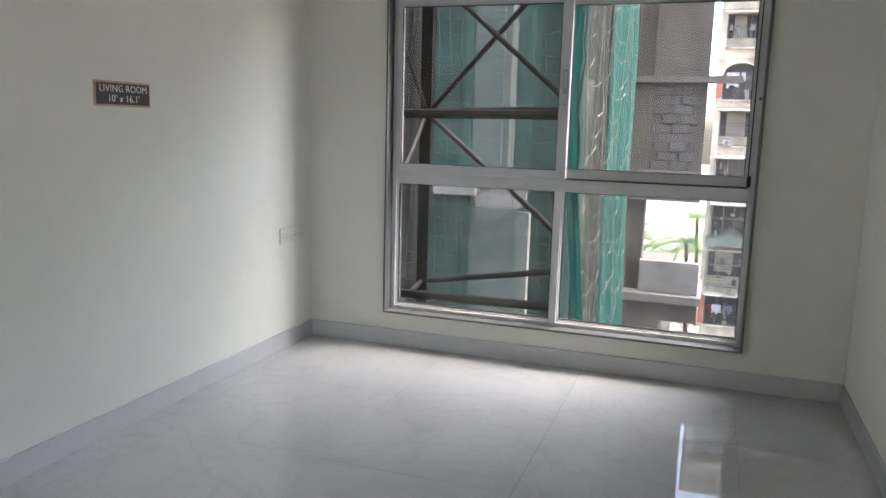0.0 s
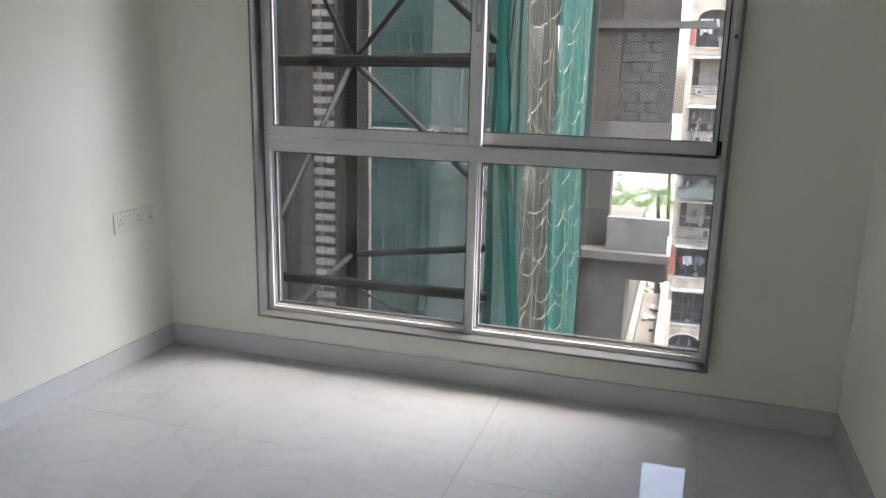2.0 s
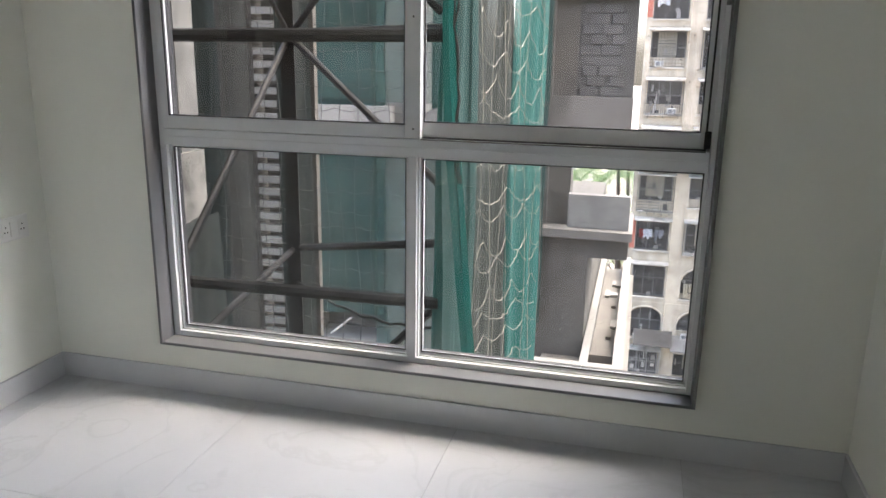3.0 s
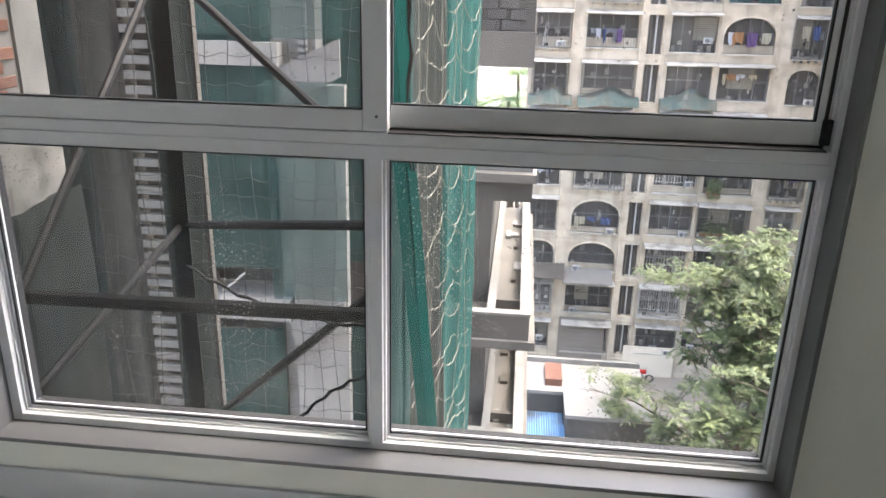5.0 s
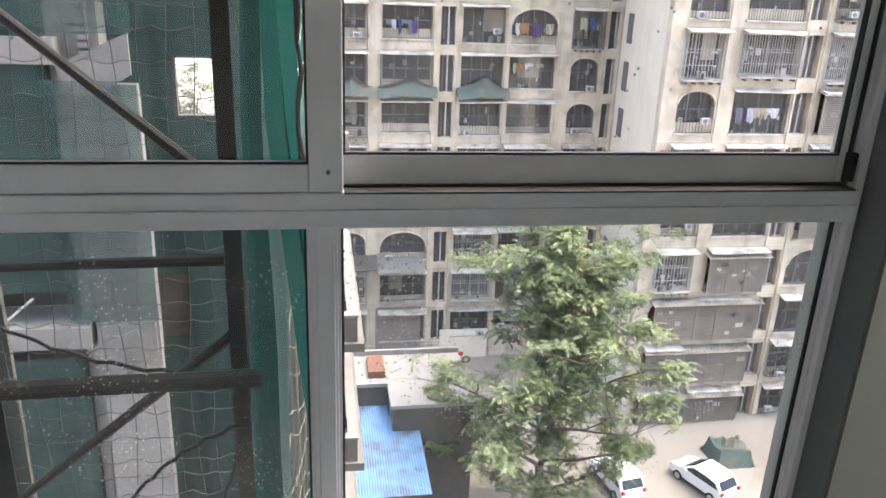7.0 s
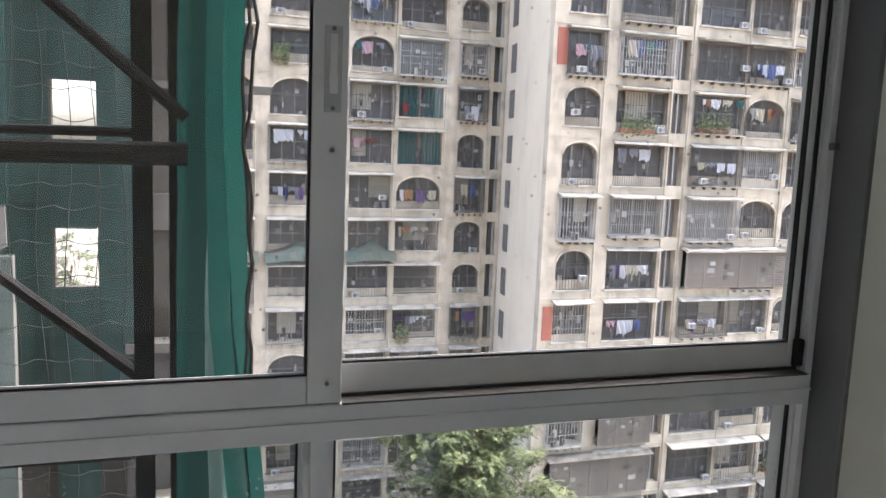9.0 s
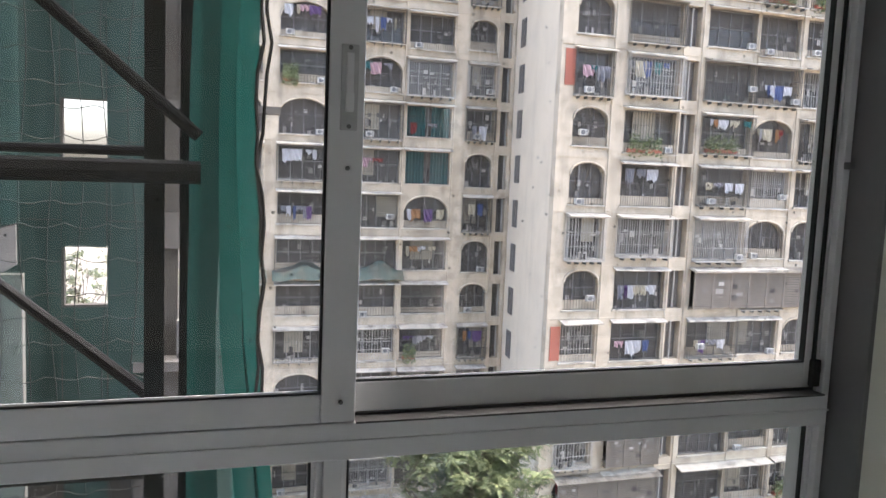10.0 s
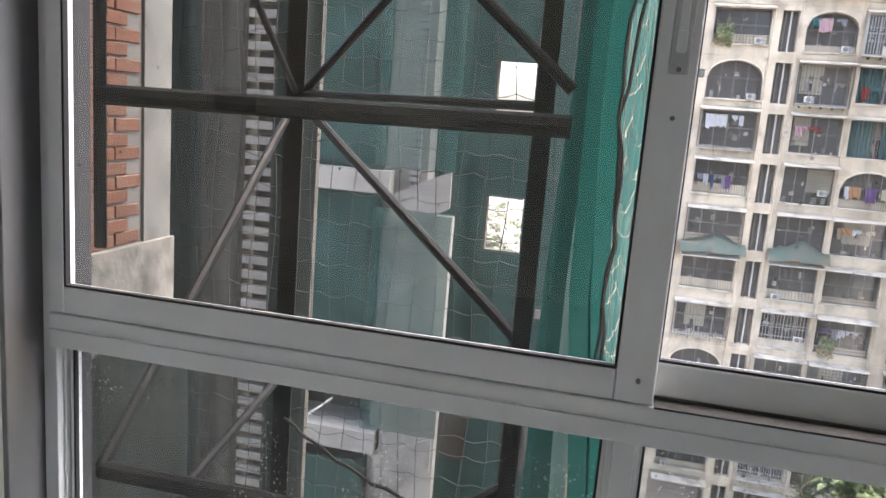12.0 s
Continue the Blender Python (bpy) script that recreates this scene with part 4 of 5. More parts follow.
def block(label, xs, y, tops, height, x_left, x_right, z_base, z_top, depth, pattern, at):
    """A facade of window columns xs by storeys; pattern says what each opening holds."""
    b = thing("apartment_block", at, label, "building")
    bm = bmesh.new()
    edges = [x_left] + [v for p in xs for v in p[:2]] + [x_right]
    for i in range(0, len(edges), 2):
        box(bm, edges[i], edges[i + 1], y, y + 0.6, z_base, z_top)
    low = {}
    for ci, (x0, x1, kind) in enumerate(xs):
        last = z_base
        for ri in range(len(tops) - 1, -1, -1):
            top = tops[ri]
            low[ci, ri] = random.Random(ci * 7 + ri * 31 + int(y)).choice((0, 0, 0.15, 0.25))
            bottom = top - (height + low[ci, ri] if kind == "window" else 2.45)
            if bottom > last:
                box(bm, x0, x1, y, y + 0.6, last, bottom)
            if "arch" in pattern(ci, ri) and kind == "window":
                spandrel(bm, x0, x1, top, y + 0.02, y + 0.58)
            last = top
        box(bm, x0, x1, y, y + 0.6, last, z_top)
    part("wall", bm, M["facade"], b)
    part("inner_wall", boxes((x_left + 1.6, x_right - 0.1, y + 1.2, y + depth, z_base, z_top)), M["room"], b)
    part("roof", boxes((x_left - 0.3, x_right + 0.3, y - 0.3, y + depth + 0.3, z_top, z_top + 0.5)), M["chajja"], b)
    for ri, top in enumerate(tops):
        part("string_course", boxes((x_left, x_right, y - 0.05, y, top - height - 0.70, top - height - 0.63)), M["facade"], b)
    for ci, (x0, x1, kind) in enumerate(xs):
        if kind == "duct":
            for k in range(2):
                bm = bmesh.new()
                xp = x0 + 0.2 + k * 0.35
                tube(bm, [(xp, y + 0.3, z_base), (xp, y + 0.3, z_top)], 0.06, 8)
                part("drain_pipe", bm, M["grillew"] if k else M["grille"], b)
        bm = bmesh.new()
        tube(bm, [(x1 + 0.14, y - 0.06, z_base), (x1 + 0.14, y - 0.06, z_top)], 0.05, 6)
        part("drain_pipe", bm, M["facade"], b)
        for ri, top in enumerate(tops):
            what = pattern(ci, ri)
            if kind == "duct":
                # flat back panel, the duct's shade is in its colour
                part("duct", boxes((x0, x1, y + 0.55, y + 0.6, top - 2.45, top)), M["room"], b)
                continue
            z0 = top - height - low[ci, ri]
            arch = "arch" in what
            style = "bare" if arch else what.split()[0]
            if style in ("bars", "slats") and random.Random(ci * 53 + ri * 17 + int(y)).random() < 0.5:
                style = "box"
            window_unit(b, x0, x1, z0, top, y, style)
            part("sill", boxes((x0 - 0.08, x1 + 0.08, y - 0.16, y, z0 - 0.09, z0)), M["chajja"], b)
            if not arch:
                sunshade(b, x0 - 0.15, x1 + 0.15, top + 0.16, y, RB.choice((0.45, 0.6, 0.8)))
            else:
                bm = bmesh.new()
                ring = arch_ring(x0, x1, z0, top)[2:]
                tube(bm, [(px, y - 0.02, pz + 0.03) for px, pz in ring], 0.07, 6)
                part("arch_band", bm, M["facade"], b)
            if "ac" in what.split():
                AC_SPOTS.append((RB.choice((x0 + 0.6, x1 - 0.6)), y - 0.36 if style not in ("cage", "box") else y - 0.8, z0 + RB.choice((0.02, 0.05, 0.6))))
            if "laundry" in what:
                LAUNDRY_SPOTS.append((x0 + 0.15, x0 + (x1 - x0) * RB.uniform(0.7, 0.95), y - 0.12 if style not in ("cage", "box") else y - 0.5, top - RB.choice((0.25, 0.4, 0.6, 0.9, 1.15))))
            if "plants" in what or "pots" in what:
                PLANT_SPOTS.append((x0 + 0.2, x0 + (x1 - x0) * (0.7 if "plants" in what else 0.35), y - 0.32, z0))
            if "awning" in what:
                AWNING_SPOTS.append((x0 - 0.3, x1 + 0.4, y - 0.05, z0 - 0.05))
    return b


LEFT_PLAN = {
    (1, 4): "bars ac pots", (1, 5): "arch ac", (1, 6): "bars laundry", (1, 7): "bars laundry", (1, 8): "slats awning", (1, 9): "bare", (1, 10): "bars", (1, 12): "arch ac",
    (0, 8): "slats awning", (0, 9): "bars", (0, 10): "bars laundry", (0, 12): "arch ac", (0, 5): "arch laundry", (0, 6): "bars ac", (0, 4): "bars", (0, 3): "arch laundry ac",
    (3, 3): "bars laundry", (3, 4): "arch laundry ac", (3, 5): "bars ac", (3, 6): "bars laundry", (3, 7): "slats ac", (3, 8): "slats awning", (3, 9): "bare ac", (3, 10): "white ac",
    (4, 3): "bare ac", (4, 4): "cage", (4, 5): "teal laundry", (4, 6): "teal", (4, 7): "arch laundry", (4, 8): "bars laundry", (4, 9): "bars", (4, 10): "bars laundry pots",
    (5, 3): "arch", (5, 4): "cage ac", (5, 5): "bars ac laundry", (5, 6): "arch", (5, 7): "bars laundry", (5, 8): "arch ac", (5, 9): "arch ac", (5, 10): "bars laundry"}
RIGHT_PLAN = {
    (0, 2): "arch", (0, 3): "bars laundry ac", (0, 4): "arch ac", (0, 5): "arch ac", (0, 6): "cage", (0, 7): "arch ac", (0, 8): "white",
    (1, 2): "slats", (1, 3): "cage laundry", (1, 4): "bars ac plants", (1, 5): "bare laundry", (1, 6): "cage", (1, 7): "bare laundry", (1, 8): "bars laundry", (1, 9): "slats",
    (3, 2): "slats ac", (3, 3): "bars ac", (3, 4): "bars plants laundry", (3, 5): "bars ac laundry", (3, 6): "cage ac", (3, 7): "slats", (3, 8): "bars laundry ac",
    (4, 2): "bare ac", (4, 3): "bars ac laundry", (4, 4): "arch laundry", (4, 5): "white ac", (4, 6): "arch ac", (4, 7): "slats", (4, 8): "slats ac", (4, 9): "arch",
    (5, 4): "bars ac", (5, 5): "bars", (5, 6): "arch ac", (5, 8): "arch"}
KINDS = ("bars", "bars ac", "slats", "bars laundry", "cage", "bare ac", "white", "slats ac", "arch", "arch ac laundry", "bars plants")


def left_pattern(ci, ri):
    return LEFT_PLAN.get((ci, ri)) or random.Random(ci * 97 + ri * 13).choice(KINDS)


def right_pattern(ci, ri):
    return RIGHT_PLAN.get((ci, ri)) or random.Random(ci * 71 + ri * 29 + 5).choice(KINDS)


LEFT_X = [(2.5, 4.7, "window"), (5.75, 9.05, "window"), (9.62, 10.6, "duct"), (11.08, 13.98, "window"), (14.4, 17.6, "window"), (18.75, 20.75, "window"), (21.25, 21.9, "duct")]
left_tops = [21.4 - 3.1 * k for k in range(15)]
left_block = block("tall beige apartment block with grilled windows and laundry", LEFT_X, 50.0, left_tops, 2.1, 2.1, 22.3, -26, 23.5, 14, left_pattern, (12, 57, -26))
RIGHT_X = [(21.95, 24.3, "window"), (25.4, 29.0, "window"), (29.3, 30.35, "duct"), (30.9, 34.5, "window"), (34.75, 37.85, "window"), (38.4, 40.6, "window"), (41.0, 42.0, "duct"), (42.6, 46.0, "window")]
right_tops = [18.74 - 3.27 * k for k in range(14)]
right_block = block("tall beige apartment block with window cages and sunshades", RIGHT_X, 40.0, right_tops, 2.3, 20.98, 48.0, -26, 21.5, 22, right_pattern, (34, 50, -26))
for za, zb in ((3.65, 4.95), (-11.6, -9.55), (-17.2, -15.45)):
    part("painted_panel", boxes((2.12, 2.46, 49.93, 49.998, za, zb)), M["redpaint"], left_block, "brick-red painted panel")
for xa, xb, za, zb in ((22.1, 29.1, -19.85, -17.3), (21.95, 29.0, -23.0, -20.65), (21.9, 28.9, -26.0, -23.95), (30.8, 40.5, -6.55, -4.2), (30.9, 34.6, -13.1, -10.8), (25.3, 29.1, -16.6, -14.2)):
    enclosure(right_block, xa, xb, za, zb, 39.93)
# white end wall between the two fronts
bm = bmesh.new()
upright(bm, [(21.02, 40.02), (21.3, 40.02), (22.6, 50.0), (22.2, 50.0)], -26, 22)
part("end_wall", bm, M["pier"], right_block, "plain white plastered end wall")
# side windows are flat panels in the same painted interior shade
for top in left_tops:
    for ya, yb, mat in ((47.6, 48.7, "room"),):
        xa, xb = 21.0 + (ya - 39.85) * 0.1183, 21.0 + (yb - 39.85) * 0.1183
        bm = bmesh.new()
        upright(bm, [(xa - 0.06, ya), (xb - 0.06, yb), (xb + 0.05, yb), (xa + 0.05, ya)], top - 1.9, top)
        part("side_window", bm, M[mat], right_block)
for z in (8.95, -7.6):
    part("painted_panel", boxes((21.25, 21.9, 39.93, 39.99, z - 2.1, z)), M["redpaint"], right_block, "brick-red painted panel")

for s in AC_SPOTS:
    add_ac(*s)
for i, s in enumerate(LAUNDRY_SPOTS):
    add_laundry(*s, i)
for i, s in enumerate(PLANT_SPOTS):
    planter(*s, i)
for s in AWNING_SPOTS:
    awning(*s)

# ---- yard below ----
structure("ground", boxes((-400, 400, -300, 700, -26.5, -26)), M["ground"], "stained concrete yard with damp patches", "ground")
hut = thing("low_building", (6, 35, -26), "low building with a flat pale screed terrace", "building")
bm = bmesh.new()
upright(bm, [(2.6, 34.4), (5.0, 34.4), (5.0, 32.1), (9.2, 32.1), (9.2, 37.6), (2.6, 37.6)], -26, -19.2)
part("wall", bm, M["darkcon"], hut)
bm = bmesh.new()
upright(bm, [(2.5, 34.3), (4.9, 34.3), (4.9, 32.0), (9.3, 32.0), (9.3, 37.7), (2.5, 37.7)], -19.2, -19.0)
part("roof_slab", bm, M["terrace"], hut, "pale stained terrace slab")
part("parapet", boxes((2.5, 9.3, 37.5, 37.7, -19.0, -18.7)), M["palecon"], hut)
part("hatch", boxes((3.95, 4.85, 34.9, 36.8, -19.0, -18.6)), M["brick"], hut, "reddish roof hatch")
shed = thing("shed_roof", (4.5, 30, -26), "blue corrugated sheet roof strewn with dry leaves", "shed")
bm = bmesh.new()
n = 60
xs_ = [2.6 + (6.4 - 2.6) * i / n for i in range(n + 1)]
rows_ = []
for yy, zz in ((27.4, -20.9), (33.4, -20.4), (35.4, -20.25)):
    rows_.append([bm.verts.new((x, yy, zz + 0.035 * math.sin(i * math.pi / 2 * 2.0 + (i % 2) * math.pi / 2))) for i, x in enumerate(xs_)])
for a, b in zip(rows_, rows_[1:]):
    for i in range(n):
        if b is rows_[2] and xs_[i] > 4.9:
            continue
        bm.faces.new((a[i], a[i + 1], b[i + 1], b[i]))
bmesh.ops.solidify(bm, geom=bm.faces[:], thickness=0.02)
part("roof_sheet", bm, M["bluesheet"], shed)
part("wall", boxes((2.8, 6.2, 27.8, 33.3, -26, -21)), M["darkcon"], shed)


# ---- tree ----
def tree(at, height, spread, seed, leaves, mat):
    r = random.Random(seed)
    t = thing("tree", at, "tall leafy tree with fine light-green foliage in the yard", "tree")
    base = Vector(at)
    bm = bmesh.new()
    tips = []

    def limb(p, d, length, rad, level):
        pts = [p]
        for k in range(5):
            d = (d + Vector((r.uniform(-0.2, 0.2), r.uniform(-0.2, 0.2), r.uniform(-0.1, 0.14)))).normalized()
            pts.append(pts[-1] + d * length / 5)
        tube(bm, pts, rad, 6 if level == 1 else 4, rad * 0.4)
        if level >= 2:
            tips.extend(pts[2:])
        if level < 3:
            for k in range(6 if level == 1 else 4):
                q = pts[1 + k % 5].lerp(pts[min(5, 2 + k % 5)], r.random())
                a = r.uniform(0, math.tau)
                e = (d * 0.7 + Vector((math.cos(a), math.sin(a), r.uniform(-0.25, 0.5))) * 0.8).normalized()
                limb(q, e, length * r.uniform(0.35, 0.6), rad * 0.45, level + 1)

    stem = [base + Vector((0.35 * math.sin(k * 0.55 + seed), 0.3 * math.sin(k * 0.8), height * 0.93 * k / 12)) for k in range(13)]
    tube(bm, stem, 0.3, 9, 0.04)
    for k in range(30):
        f = 0.14 + 0.84 * k / 29
        i = min(11, int(f * 12))
        p = stem[i].lerp(stem[i + 1], f * 12 - i)
        a = k * 2.399 + r.uniform(-0.4, 0.4)
        wide = spread * math.sqrt(max(0.05, 1 - ((f - 0.4) / 0.62) ** 2)) * r.uniform(0.75, 1.2)
        limb(p, Vector((math.cos(a), math.sin(a), 0.25 + 0.9 * f)).normalized(), wide, 0.11 * (1.2 - f), 1)
    part("trunk", bm, M["bark"], t)
    v, f = [], []
    hubs = [r.choice(tips) + Vector((r.gauss(0, 0.25), r.gauss(0, 0.25), r.gauss(0, 0.2))) for _ in range(max(60, leaves // 210))]
    for i in range(leaves // 9):
        hub = r.choice(hubs)
        c = hub + Vector((r.gauss(0, 0.2), r.gauss(0, 0.2), r.gauss(0, 0.12)))
        a = r.uniform(0, math.tau)
        d = Vector((math.cos(a), math.sin(a), r.uniform(-0.25, 0.55))).normalized()
        side = d.cross(Vector((r.uniform(-0.3, 0.3), r.uniform(-0.3, 0.3), 1))).normalized()
        length, wide = r.uniform(0.3, 0.55), r.uniform(0.09, 0.15)
        k = len(v)
        for q in range(6):
            g = q / 5
            v.append(c + d * length * g + Vector((0, 0, -0.35 * length * g * g)))
        for q in range(5):
            p0, ww = v[k + q], wide * (1 - 0.45 * abs(q - 2) / 2)
            for sg in (-1, 1):
                e = len(v)
                v.append(p0 + side * sg * ww + d * 0.05 + Vector((0, 0, r.uniform(-0.05, 0.01))))
                f.append((k + q, k + q + 1, e) if sg > 0 else (k + q + 1, k + q, e))
    me = bpy.data.meshes.new("crown")
    me.from_pydata([tuple(p) for p in v], [], f)
    tagged(part("crown", me, mat, t), kind="stuff")
    return t


tree((12.9, 30.5, -26), 15.9, 4.9, 3, 170000, M["leaf"])


def palm(at, height, seed):
    r = random.Random(seed)
    t = thing("palm_tree", at, "palm with drooping feathered fronds behind the buildings", "tree", "palms behind the buildings")
    bm = bmesh.new()
    tube(bm, [(at[0] + 0.3 * math.sin(k * 0.5), at[1], at[2] + height * k / 8) for k in range(9)], 0.22, 8, 0.14)
    part("trunk", bm, M["bark"], t)
    top = Vector((at[0] + 0.3 * math.sin(4), at[1], at[2] + height))
    bm = bmesh.new()
    for k in range(18):
        a, up = k * 2.4 + r.uniform(-0.2, 0.2), r.uniform(0.1, 1.0)
        prev = top.copy()
        d = Vector((math.cos(a), math.sin(a), up)).normalized()
        for j in range(9):
            nxt = prev + d * 0.45
            side = d.cross(Vector((0, 0, 1))).normalized()
            for sgn in (-1, 1):
                for q in (0.0, 0.5):
                    p = prev.lerp(nxt, q)
                    tipv = p + side * sgn * (0.75 - 0.05 * j) + d * 0.25 + Vector((0, 0, -0.3))
                    vs = [bm.verts.new(c) for c in (p, p + d * 0.09, tipv)]
                    bm.faces.new(vs)
            prev, d = nxt, (d + Vector((0, 0, -0.17))).normalized()
    tagged(part("fronds", bm, M["leaf2"], t), kind="stuff")


palm((1.0, 60, -26), 18.6, 1)
palm((2.6, 64, -26), 17.2, 8)
palm((-0.6, 66, -26), 16.6, 11)
palm((1.6, 66, -26), 20, 2)
palm((-3.2, 64, -26), 17, 5)
tree((-7.6, 60, -26), 19.5, 6.0, 6, 45000, M["leaf"])
tree((-4.5, 70, -26), 16, 6.5, 9, 25000, M["leaf2"])
tree((1.2, 72, -26), 15, 6.5, 12, 9000, M["leaf2"])


# ---- car ----
def car(m):
    c = thing("parked_car", (0, 0, 0), "white hatchback car parked in the yard", "car")
    prof = [(-1.85, 0.35), (-1.9, 0.75), (-1.75, 1.0), (-1.45, 1.42), (-0.9, 1.52), (0.2, 1.5), (0.75, 1.2), (1.05, 0.98), (1.75, 0.85), (1.9, 0.6), (1.88, 0.35)]
    bm = bmesh.new()
    prism(bm, prof, -0.8, 0.8)
    bmesh.ops.recalc_face_normals(bm, faces=bm.faces)
    bmesh.ops.bevel(bm, geom=bm.edges[:], offset=0.07, segments=2, profile=0.6, affect="EDGES")
    part("body", bm, M["car"], c, smooth=False)
    bm = bmesh.new()
    prism(bm, [(-1.62, 1.05), (-1.36, 1.38), (-0.85, 1.45), (0.15, 1.43), (0.6, 1.17), (0.75, 1.03)], -0.812, 0.812)
    part("side_glass", bm, M["carglass"], c)
    bm = bmesh.new()
    v = [bm.verts.new(p) for p in ((0.28, -0.66, 1.50), (0.28, 0.66, 1.50), (1.0, 0.7, 1.04), (1.0, -0.7, 1.04))]
    bm.faces.new(v)
    bmesh.ops.solidify(bm, geom=bm.faces[:], thickness=0.03)
    part("windscreen", bm, M["carglass"], c)
    bm = bmesh.new()
    v = [bm.verts.new(p) for p in ((-1.78, -0.66, 1.04), (-1.78, 0.66, 1.04), (-1.48, 0.62, 1.44), (-1.48, -0.62, 1.44))]
    bm.faces.new(v)
    bmesh.ops.solidify(bm, geom=bm.faces[:], thickness=0.03)
    part("rear_glass", bm, M["carglass"], c)
    for x in (-1.2, 1.2):
        for s in (-1, 1):
            bm = bmesh.new()
            tube(bm, [(x, s * 0.66, 0.31), (x, s * 0.83, 0.31)], 0.31, 20)
            wheel = part("wheel", bm, M["tyre"], c)
            bm = bmesh.new()
            tube(bm, [(x, s * 0.82, 0.31), (x, s * 0.845, 0.31)], 0.19, 14)
            part("rim", bm, M["chrome"], wheel)
    for s in (-1, 1):
        part("tail_lamp", boxes((-1.93, -1.78, s * 0.68 - 0.1, s * 0.68 + 0.1, 0.8, 0.98), bevel=0.02), M["tail"], c)
        part("headlight", boxes((1.7, 1.9, s * 0.6 - 0.15, s * 0.6 + 0.15, 0.66, 0.8), bevel=0.03), M["chrome"], c)
        part("mirror", boxes((0.55, 0.72, s * 0.9 - 0.08, s * 0.9 + 0.08, 1.0, 1.13), bevel=0.03), M["car"], c)
    c.matrix_basis = m
    return c


car(pose(23.3, 32.9, -26, 0, 0, 112))
copy_thing(bpy.data.objects["parked_car"], pose(18.2, 33.6, -26, 0, 0, 100))

shops = thing("shop_front", (7, 48.6, -26), "small ground-floor shops with tin awnings and a roller shutter", "shop")
for x0, x1, z, mt in ((5.4, 8.85, -17.75, "rim"), (2.9, 5.5, -17.5, "darkcon")):
    bm = bmesh.new()
    for i in range(24):
        a, b = x0 + (x1 - x0) * i / 24, x0 + (x1 - x0) * (i + 1) / 24
        up = 0.04 * (i % 2)
        prism(bm, [(a, z + up), (b, z + up), (b, z + up + 0.03), (a, z + up + 0.03)], 48.3, 49.98)
    bmesh.ops.rotate(bm, verts=bm.verts, cent=(0, 49.98, z), matrix=Matrix.Rotation(radians(22), 3, "X"))
    part("awning", bm, M[mt], shops)
bm = bmesh.new()
for k in range(26):
    box(bm, 5.45, 8.8, 49.86 + 0.02 * (k % 2), 49.95, -26 + k * 0.17, -25.84 + k * 0.17)
part("shutter", bm, M["slatwood"], shops, "closed brown roller shutter")
part("wall_panel", boxes((10.3, 14.0, 49.9, 49.97, -26, -23.6)), M["pier"], shops, "white painted panel behind the motorbike")

bike = thing("motorbike", (11.6, 49.0, -26), "dark red motorbike parked against a white wall", "motorbike")
for x in (10.95, 12.25):
    bm = bmesh.new()
    for k in range(20):
        a, b = math.tau * k / 20, math.tau * (k + 1) / 20
        tube(bm, [(x + 0.27 * math.cos(a), 49.0, -25.7 + 0.27 * math.sin(a)), (x + 0.27 * math.cos(b), 49.0, -25.7 + 0.27 * math.sin(b))], 0.05, 6)
    part("wheel", bm, M["tyre"], bike)
part("tank", boxes((11.5, 12.0, 48.86, 49.14, -25.3, -25.02), bevel=0.06), M["tail"], bike)
part("seat", boxes((10.85, 11.5, 48.88, 49.12, -25.22, -25.08), bevel=0.05), M["tyre"], bike)
part("engine", boxes((11.4, 11.8, 48.88, 49.12, -25.75, -25.35), bevel=0.04), M["acdark"], bike)
bm = bmesh.new()
tube(bm, [(12.25, 49.0, -25.7), (11.98, 49.0, -24.95)], 0.035, 6)
tube(bm, [(11.95, 48.65, -24.9), (11.98, 49.0, -24.95), (11.95, 49.35, -24.9)], 0.02, 6)
part("fork", bm, M["chrome"], bike)

kiosk = thing("white_cabin", (31.4, 33.3, -26), "small white cabin with a flat roof in the yard", "cabin")
part("wall", boxes((30.4, 32.6, 32.2, 34.4, -26, -20.9), bevel=0.03), M["pier"], kiosk)
part("roof", boxes((30.3, 32.7, 32.1, 34.5, -20.9, -20.7), bevel=0.02), M["rim"], kiosk)
part("window", boxes((30.8, 32.1, 32.16, 32.2, -23.6, -22.2)), M["winglass"], kiosk)
bm = bmesh.new()
g = [[bm.verts.new((25.0 + 2.6 * i / 8, 34.3 + 2.4 * j / 6, -25.1 + 0.25 * math.sin(i * 0.9) * math.cos(j) + 0.15 * math.sin(i * j * 0.4))) for i in range(9)] for j in range(7)]
for a, b in zip(g, g[1:]):
    for i in range(8):
        bm.faces.new((a[i], a[i + 1], b[i + 1], b[i]))
skirt_ = [v for v in bm.verts if len(v.link_faces) < 4]
for v in skirt_:
    v.co.z = -26
bmesh.ops.solidify(bm, geom=bm.faces[:], thickness=0.03)
tagged(part("tarpaulin", bm, M["greensheet"]), "crumpled green tarpaulin covering a heap in the yard", "tarpaulin")

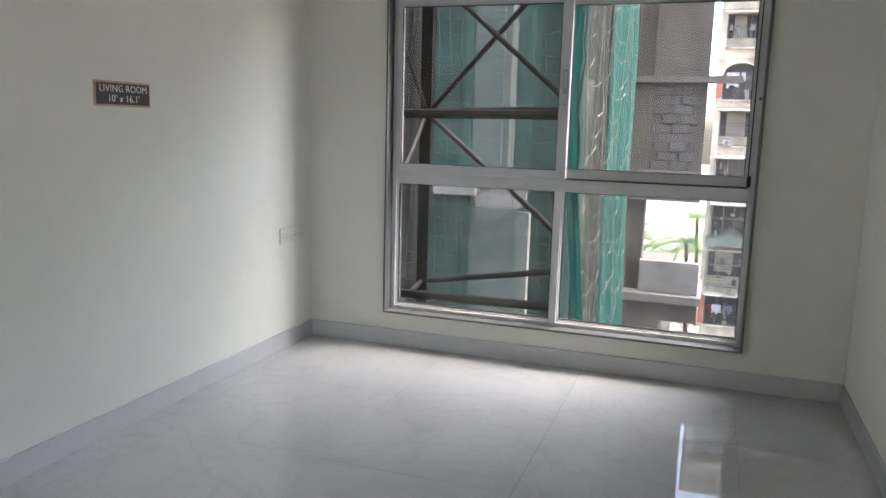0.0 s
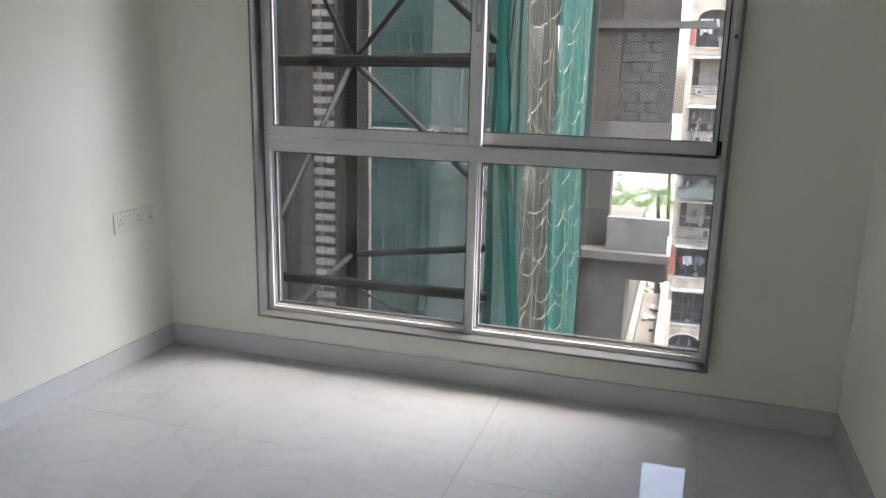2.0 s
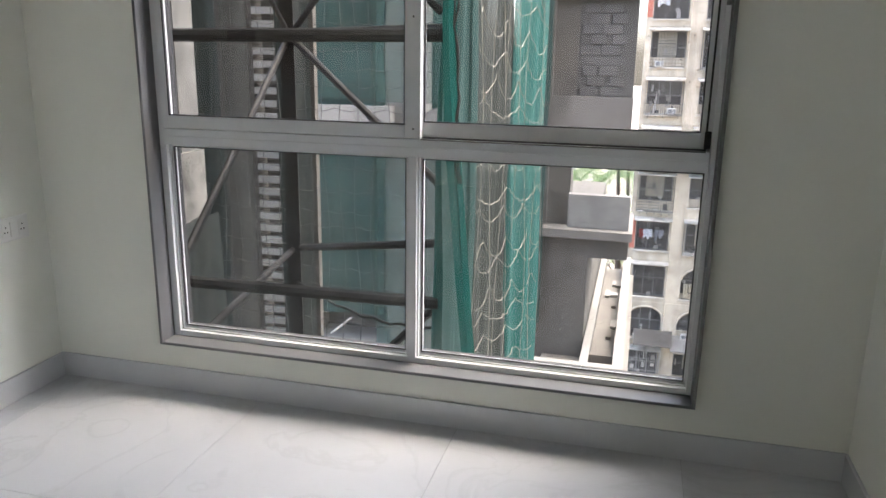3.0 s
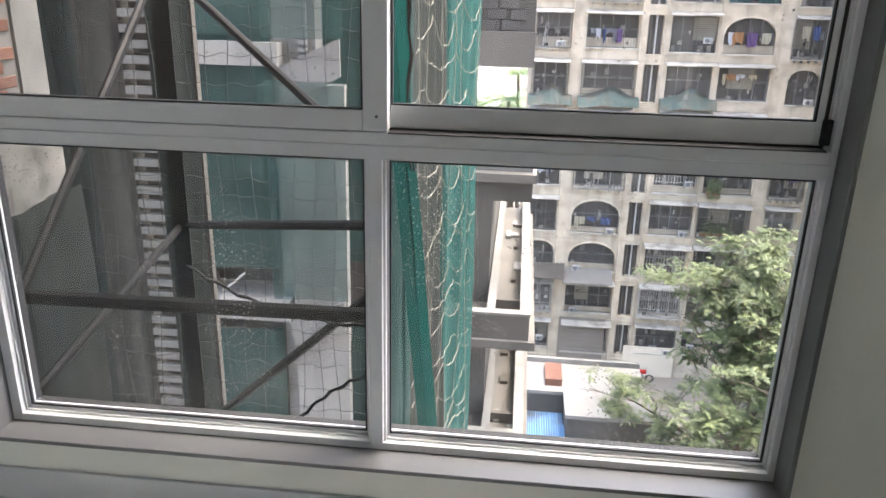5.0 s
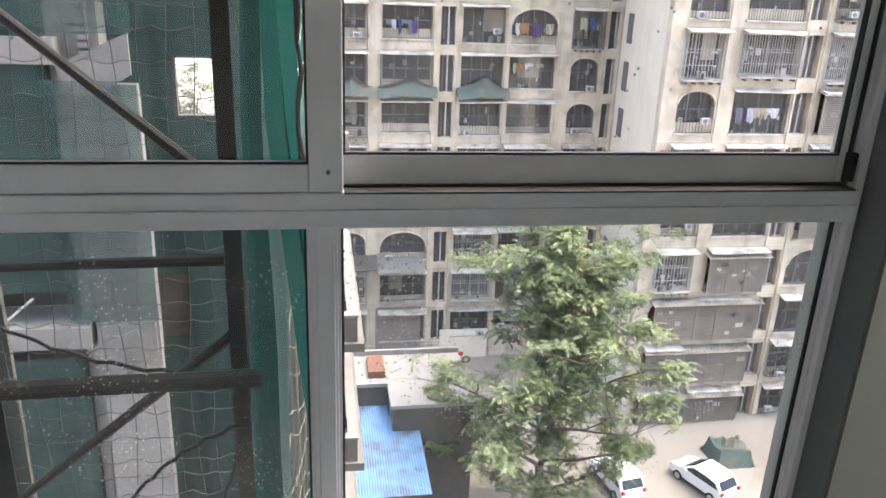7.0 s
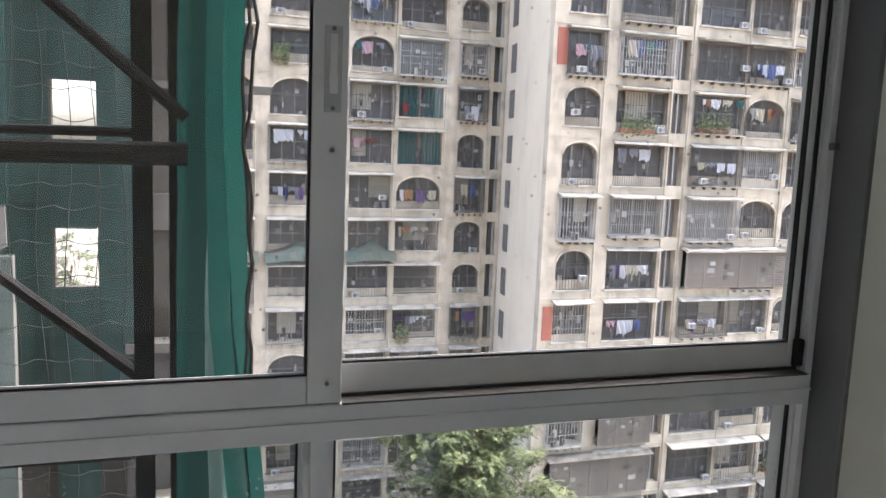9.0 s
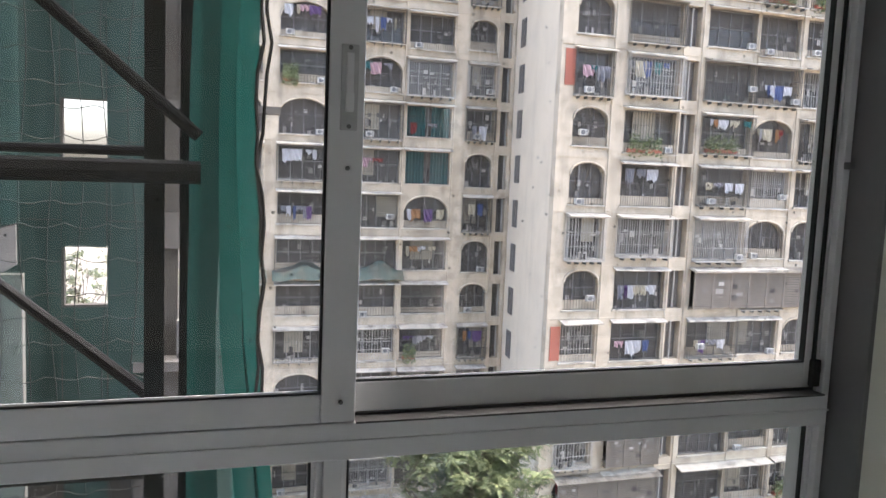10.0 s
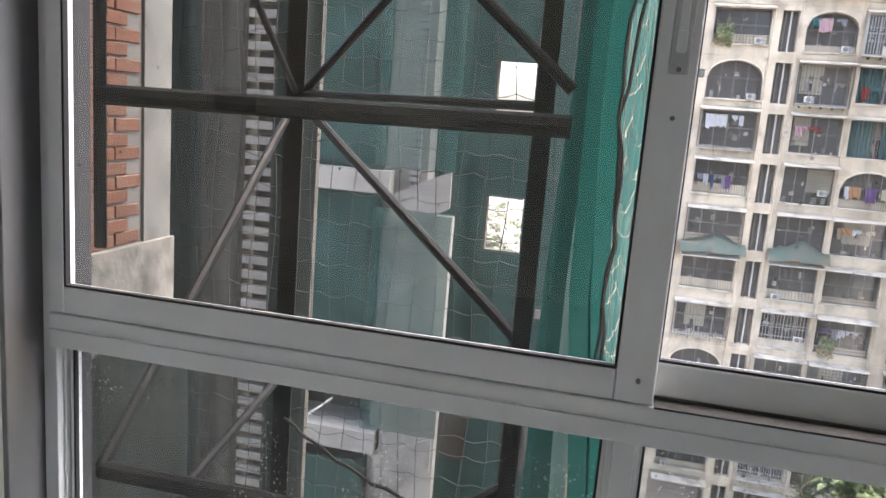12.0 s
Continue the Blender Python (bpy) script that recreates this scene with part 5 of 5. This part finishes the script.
# ---- pieces: floor tiles, bricks, blocks ----
def piece_mesh(name, sx, sy, sz, chamfer, mat):
    """A block centred on its base face, chamfered on the upper rim."""
    bm = bmesh.new()
    c = chamfer
    lo = [bm.verts.new((x * sx / 2, y * sy / 2, 0)) for x, y in ((-1, -1), (1, -1), (1, 1), (-1, 1))]
    md = [bm.verts.new((x * sx / 2, y * sy / 2, sz - c)) for x, y in ((-1, -1), (1, -1), (1, 1), (-1, 1))]
    hi = [bm.verts.new((x * (sx / 2 - c), y * (sy / 2 - c), sz)) for x, y in ((-1, -1), (1, -1), (1, 1), (-1, 1))]
    bm.faces.new(hi)
    for a, b in ((lo, md), (md, hi)):
        for i in range(4):
            j = (i + 1) % 4
            bm.faces.new((a[i], a[j], b[j], b[i]))
    me = finish(bm)
    me.name = name
    me.materials.append(mat)
    return me


def piece(name, me, m, parent):
    ob = new(name, me)
    ob.parent = parent
    ob.matrix_parent_inverse = parent.matrix_basis.inverted()
    ob.matrix_basis = m


T = 0.8
shapes = {}
xe = [0.0, 0.13, 0.93, 1.73, 2.53, W]
ye = [0.0 - T * k for k in range(7)] + [BACK]
for x0, x1 in zip(xe, xe[1:]):
    for y1, y0 in zip(ye, ye[1:]):
        key = (round(x1 - x0, 3), round(y1 - y0, 3))
        if key not in shapes:
            shapes[key] = piece_mesh("tile", key[0] - 0.0012, key[1] - 0.0012, 0.012, 0.0006, M["tile"])
        piece("tile", shapes[key], pose((x0 + x1) / 2, (y0 + y1) / 2, -0.012), floor)

rb = random.Random(8)
bricks = [piece_mesh("brick", 0.22 + d, 0.073, 0.016 + d, 0.004, M["brick"]) for d in (0, 0.003, 0.006)]
for row in range(22):
    z = 0.545 + row * 0.0855
    for k in range(5):
        y = 2.93 - k * 0.232 - (row % 2) * 0.116
        m = Matrix(((0, 0, 1, -1.418), (1, 0, 0, y + rb.uniform(-0.004, 0.004)), (0, 1, 0, z + rb.uniform(-0.004, 0.004)), (0, 0, 0, 1)))
        piece("brick", rb.choice(bricks), m, brick_wall)

blocks_ = [piece_mesh("concrete_block", 0.45 + w, 0.213, 0.012 + d, 0.005, M["block"]) for d, w in ((0, 0), (0.006, -0.02), (0.014, -0.05), (0.02, -0.12))]
for row in range(9):
    z = 0.49 + row * 0.234
    for k in range(4):
        x = 1.02 + k * 0.47 - (row % 2) * 0.0 + (0.16 if row % 2 else 0) + rb.uniform(-0.03, 0.03)
        if x > 1.9:
            continue
        m = Matrix(((1, 0, 0, x), (0, 0, -1, 16.032), (0, 1, 0, z + rb.uniform(-0.008, 0.008)), (0, 0, 0, 1)))
        piece("block", rb.choice(blocks_), m, blockwork)
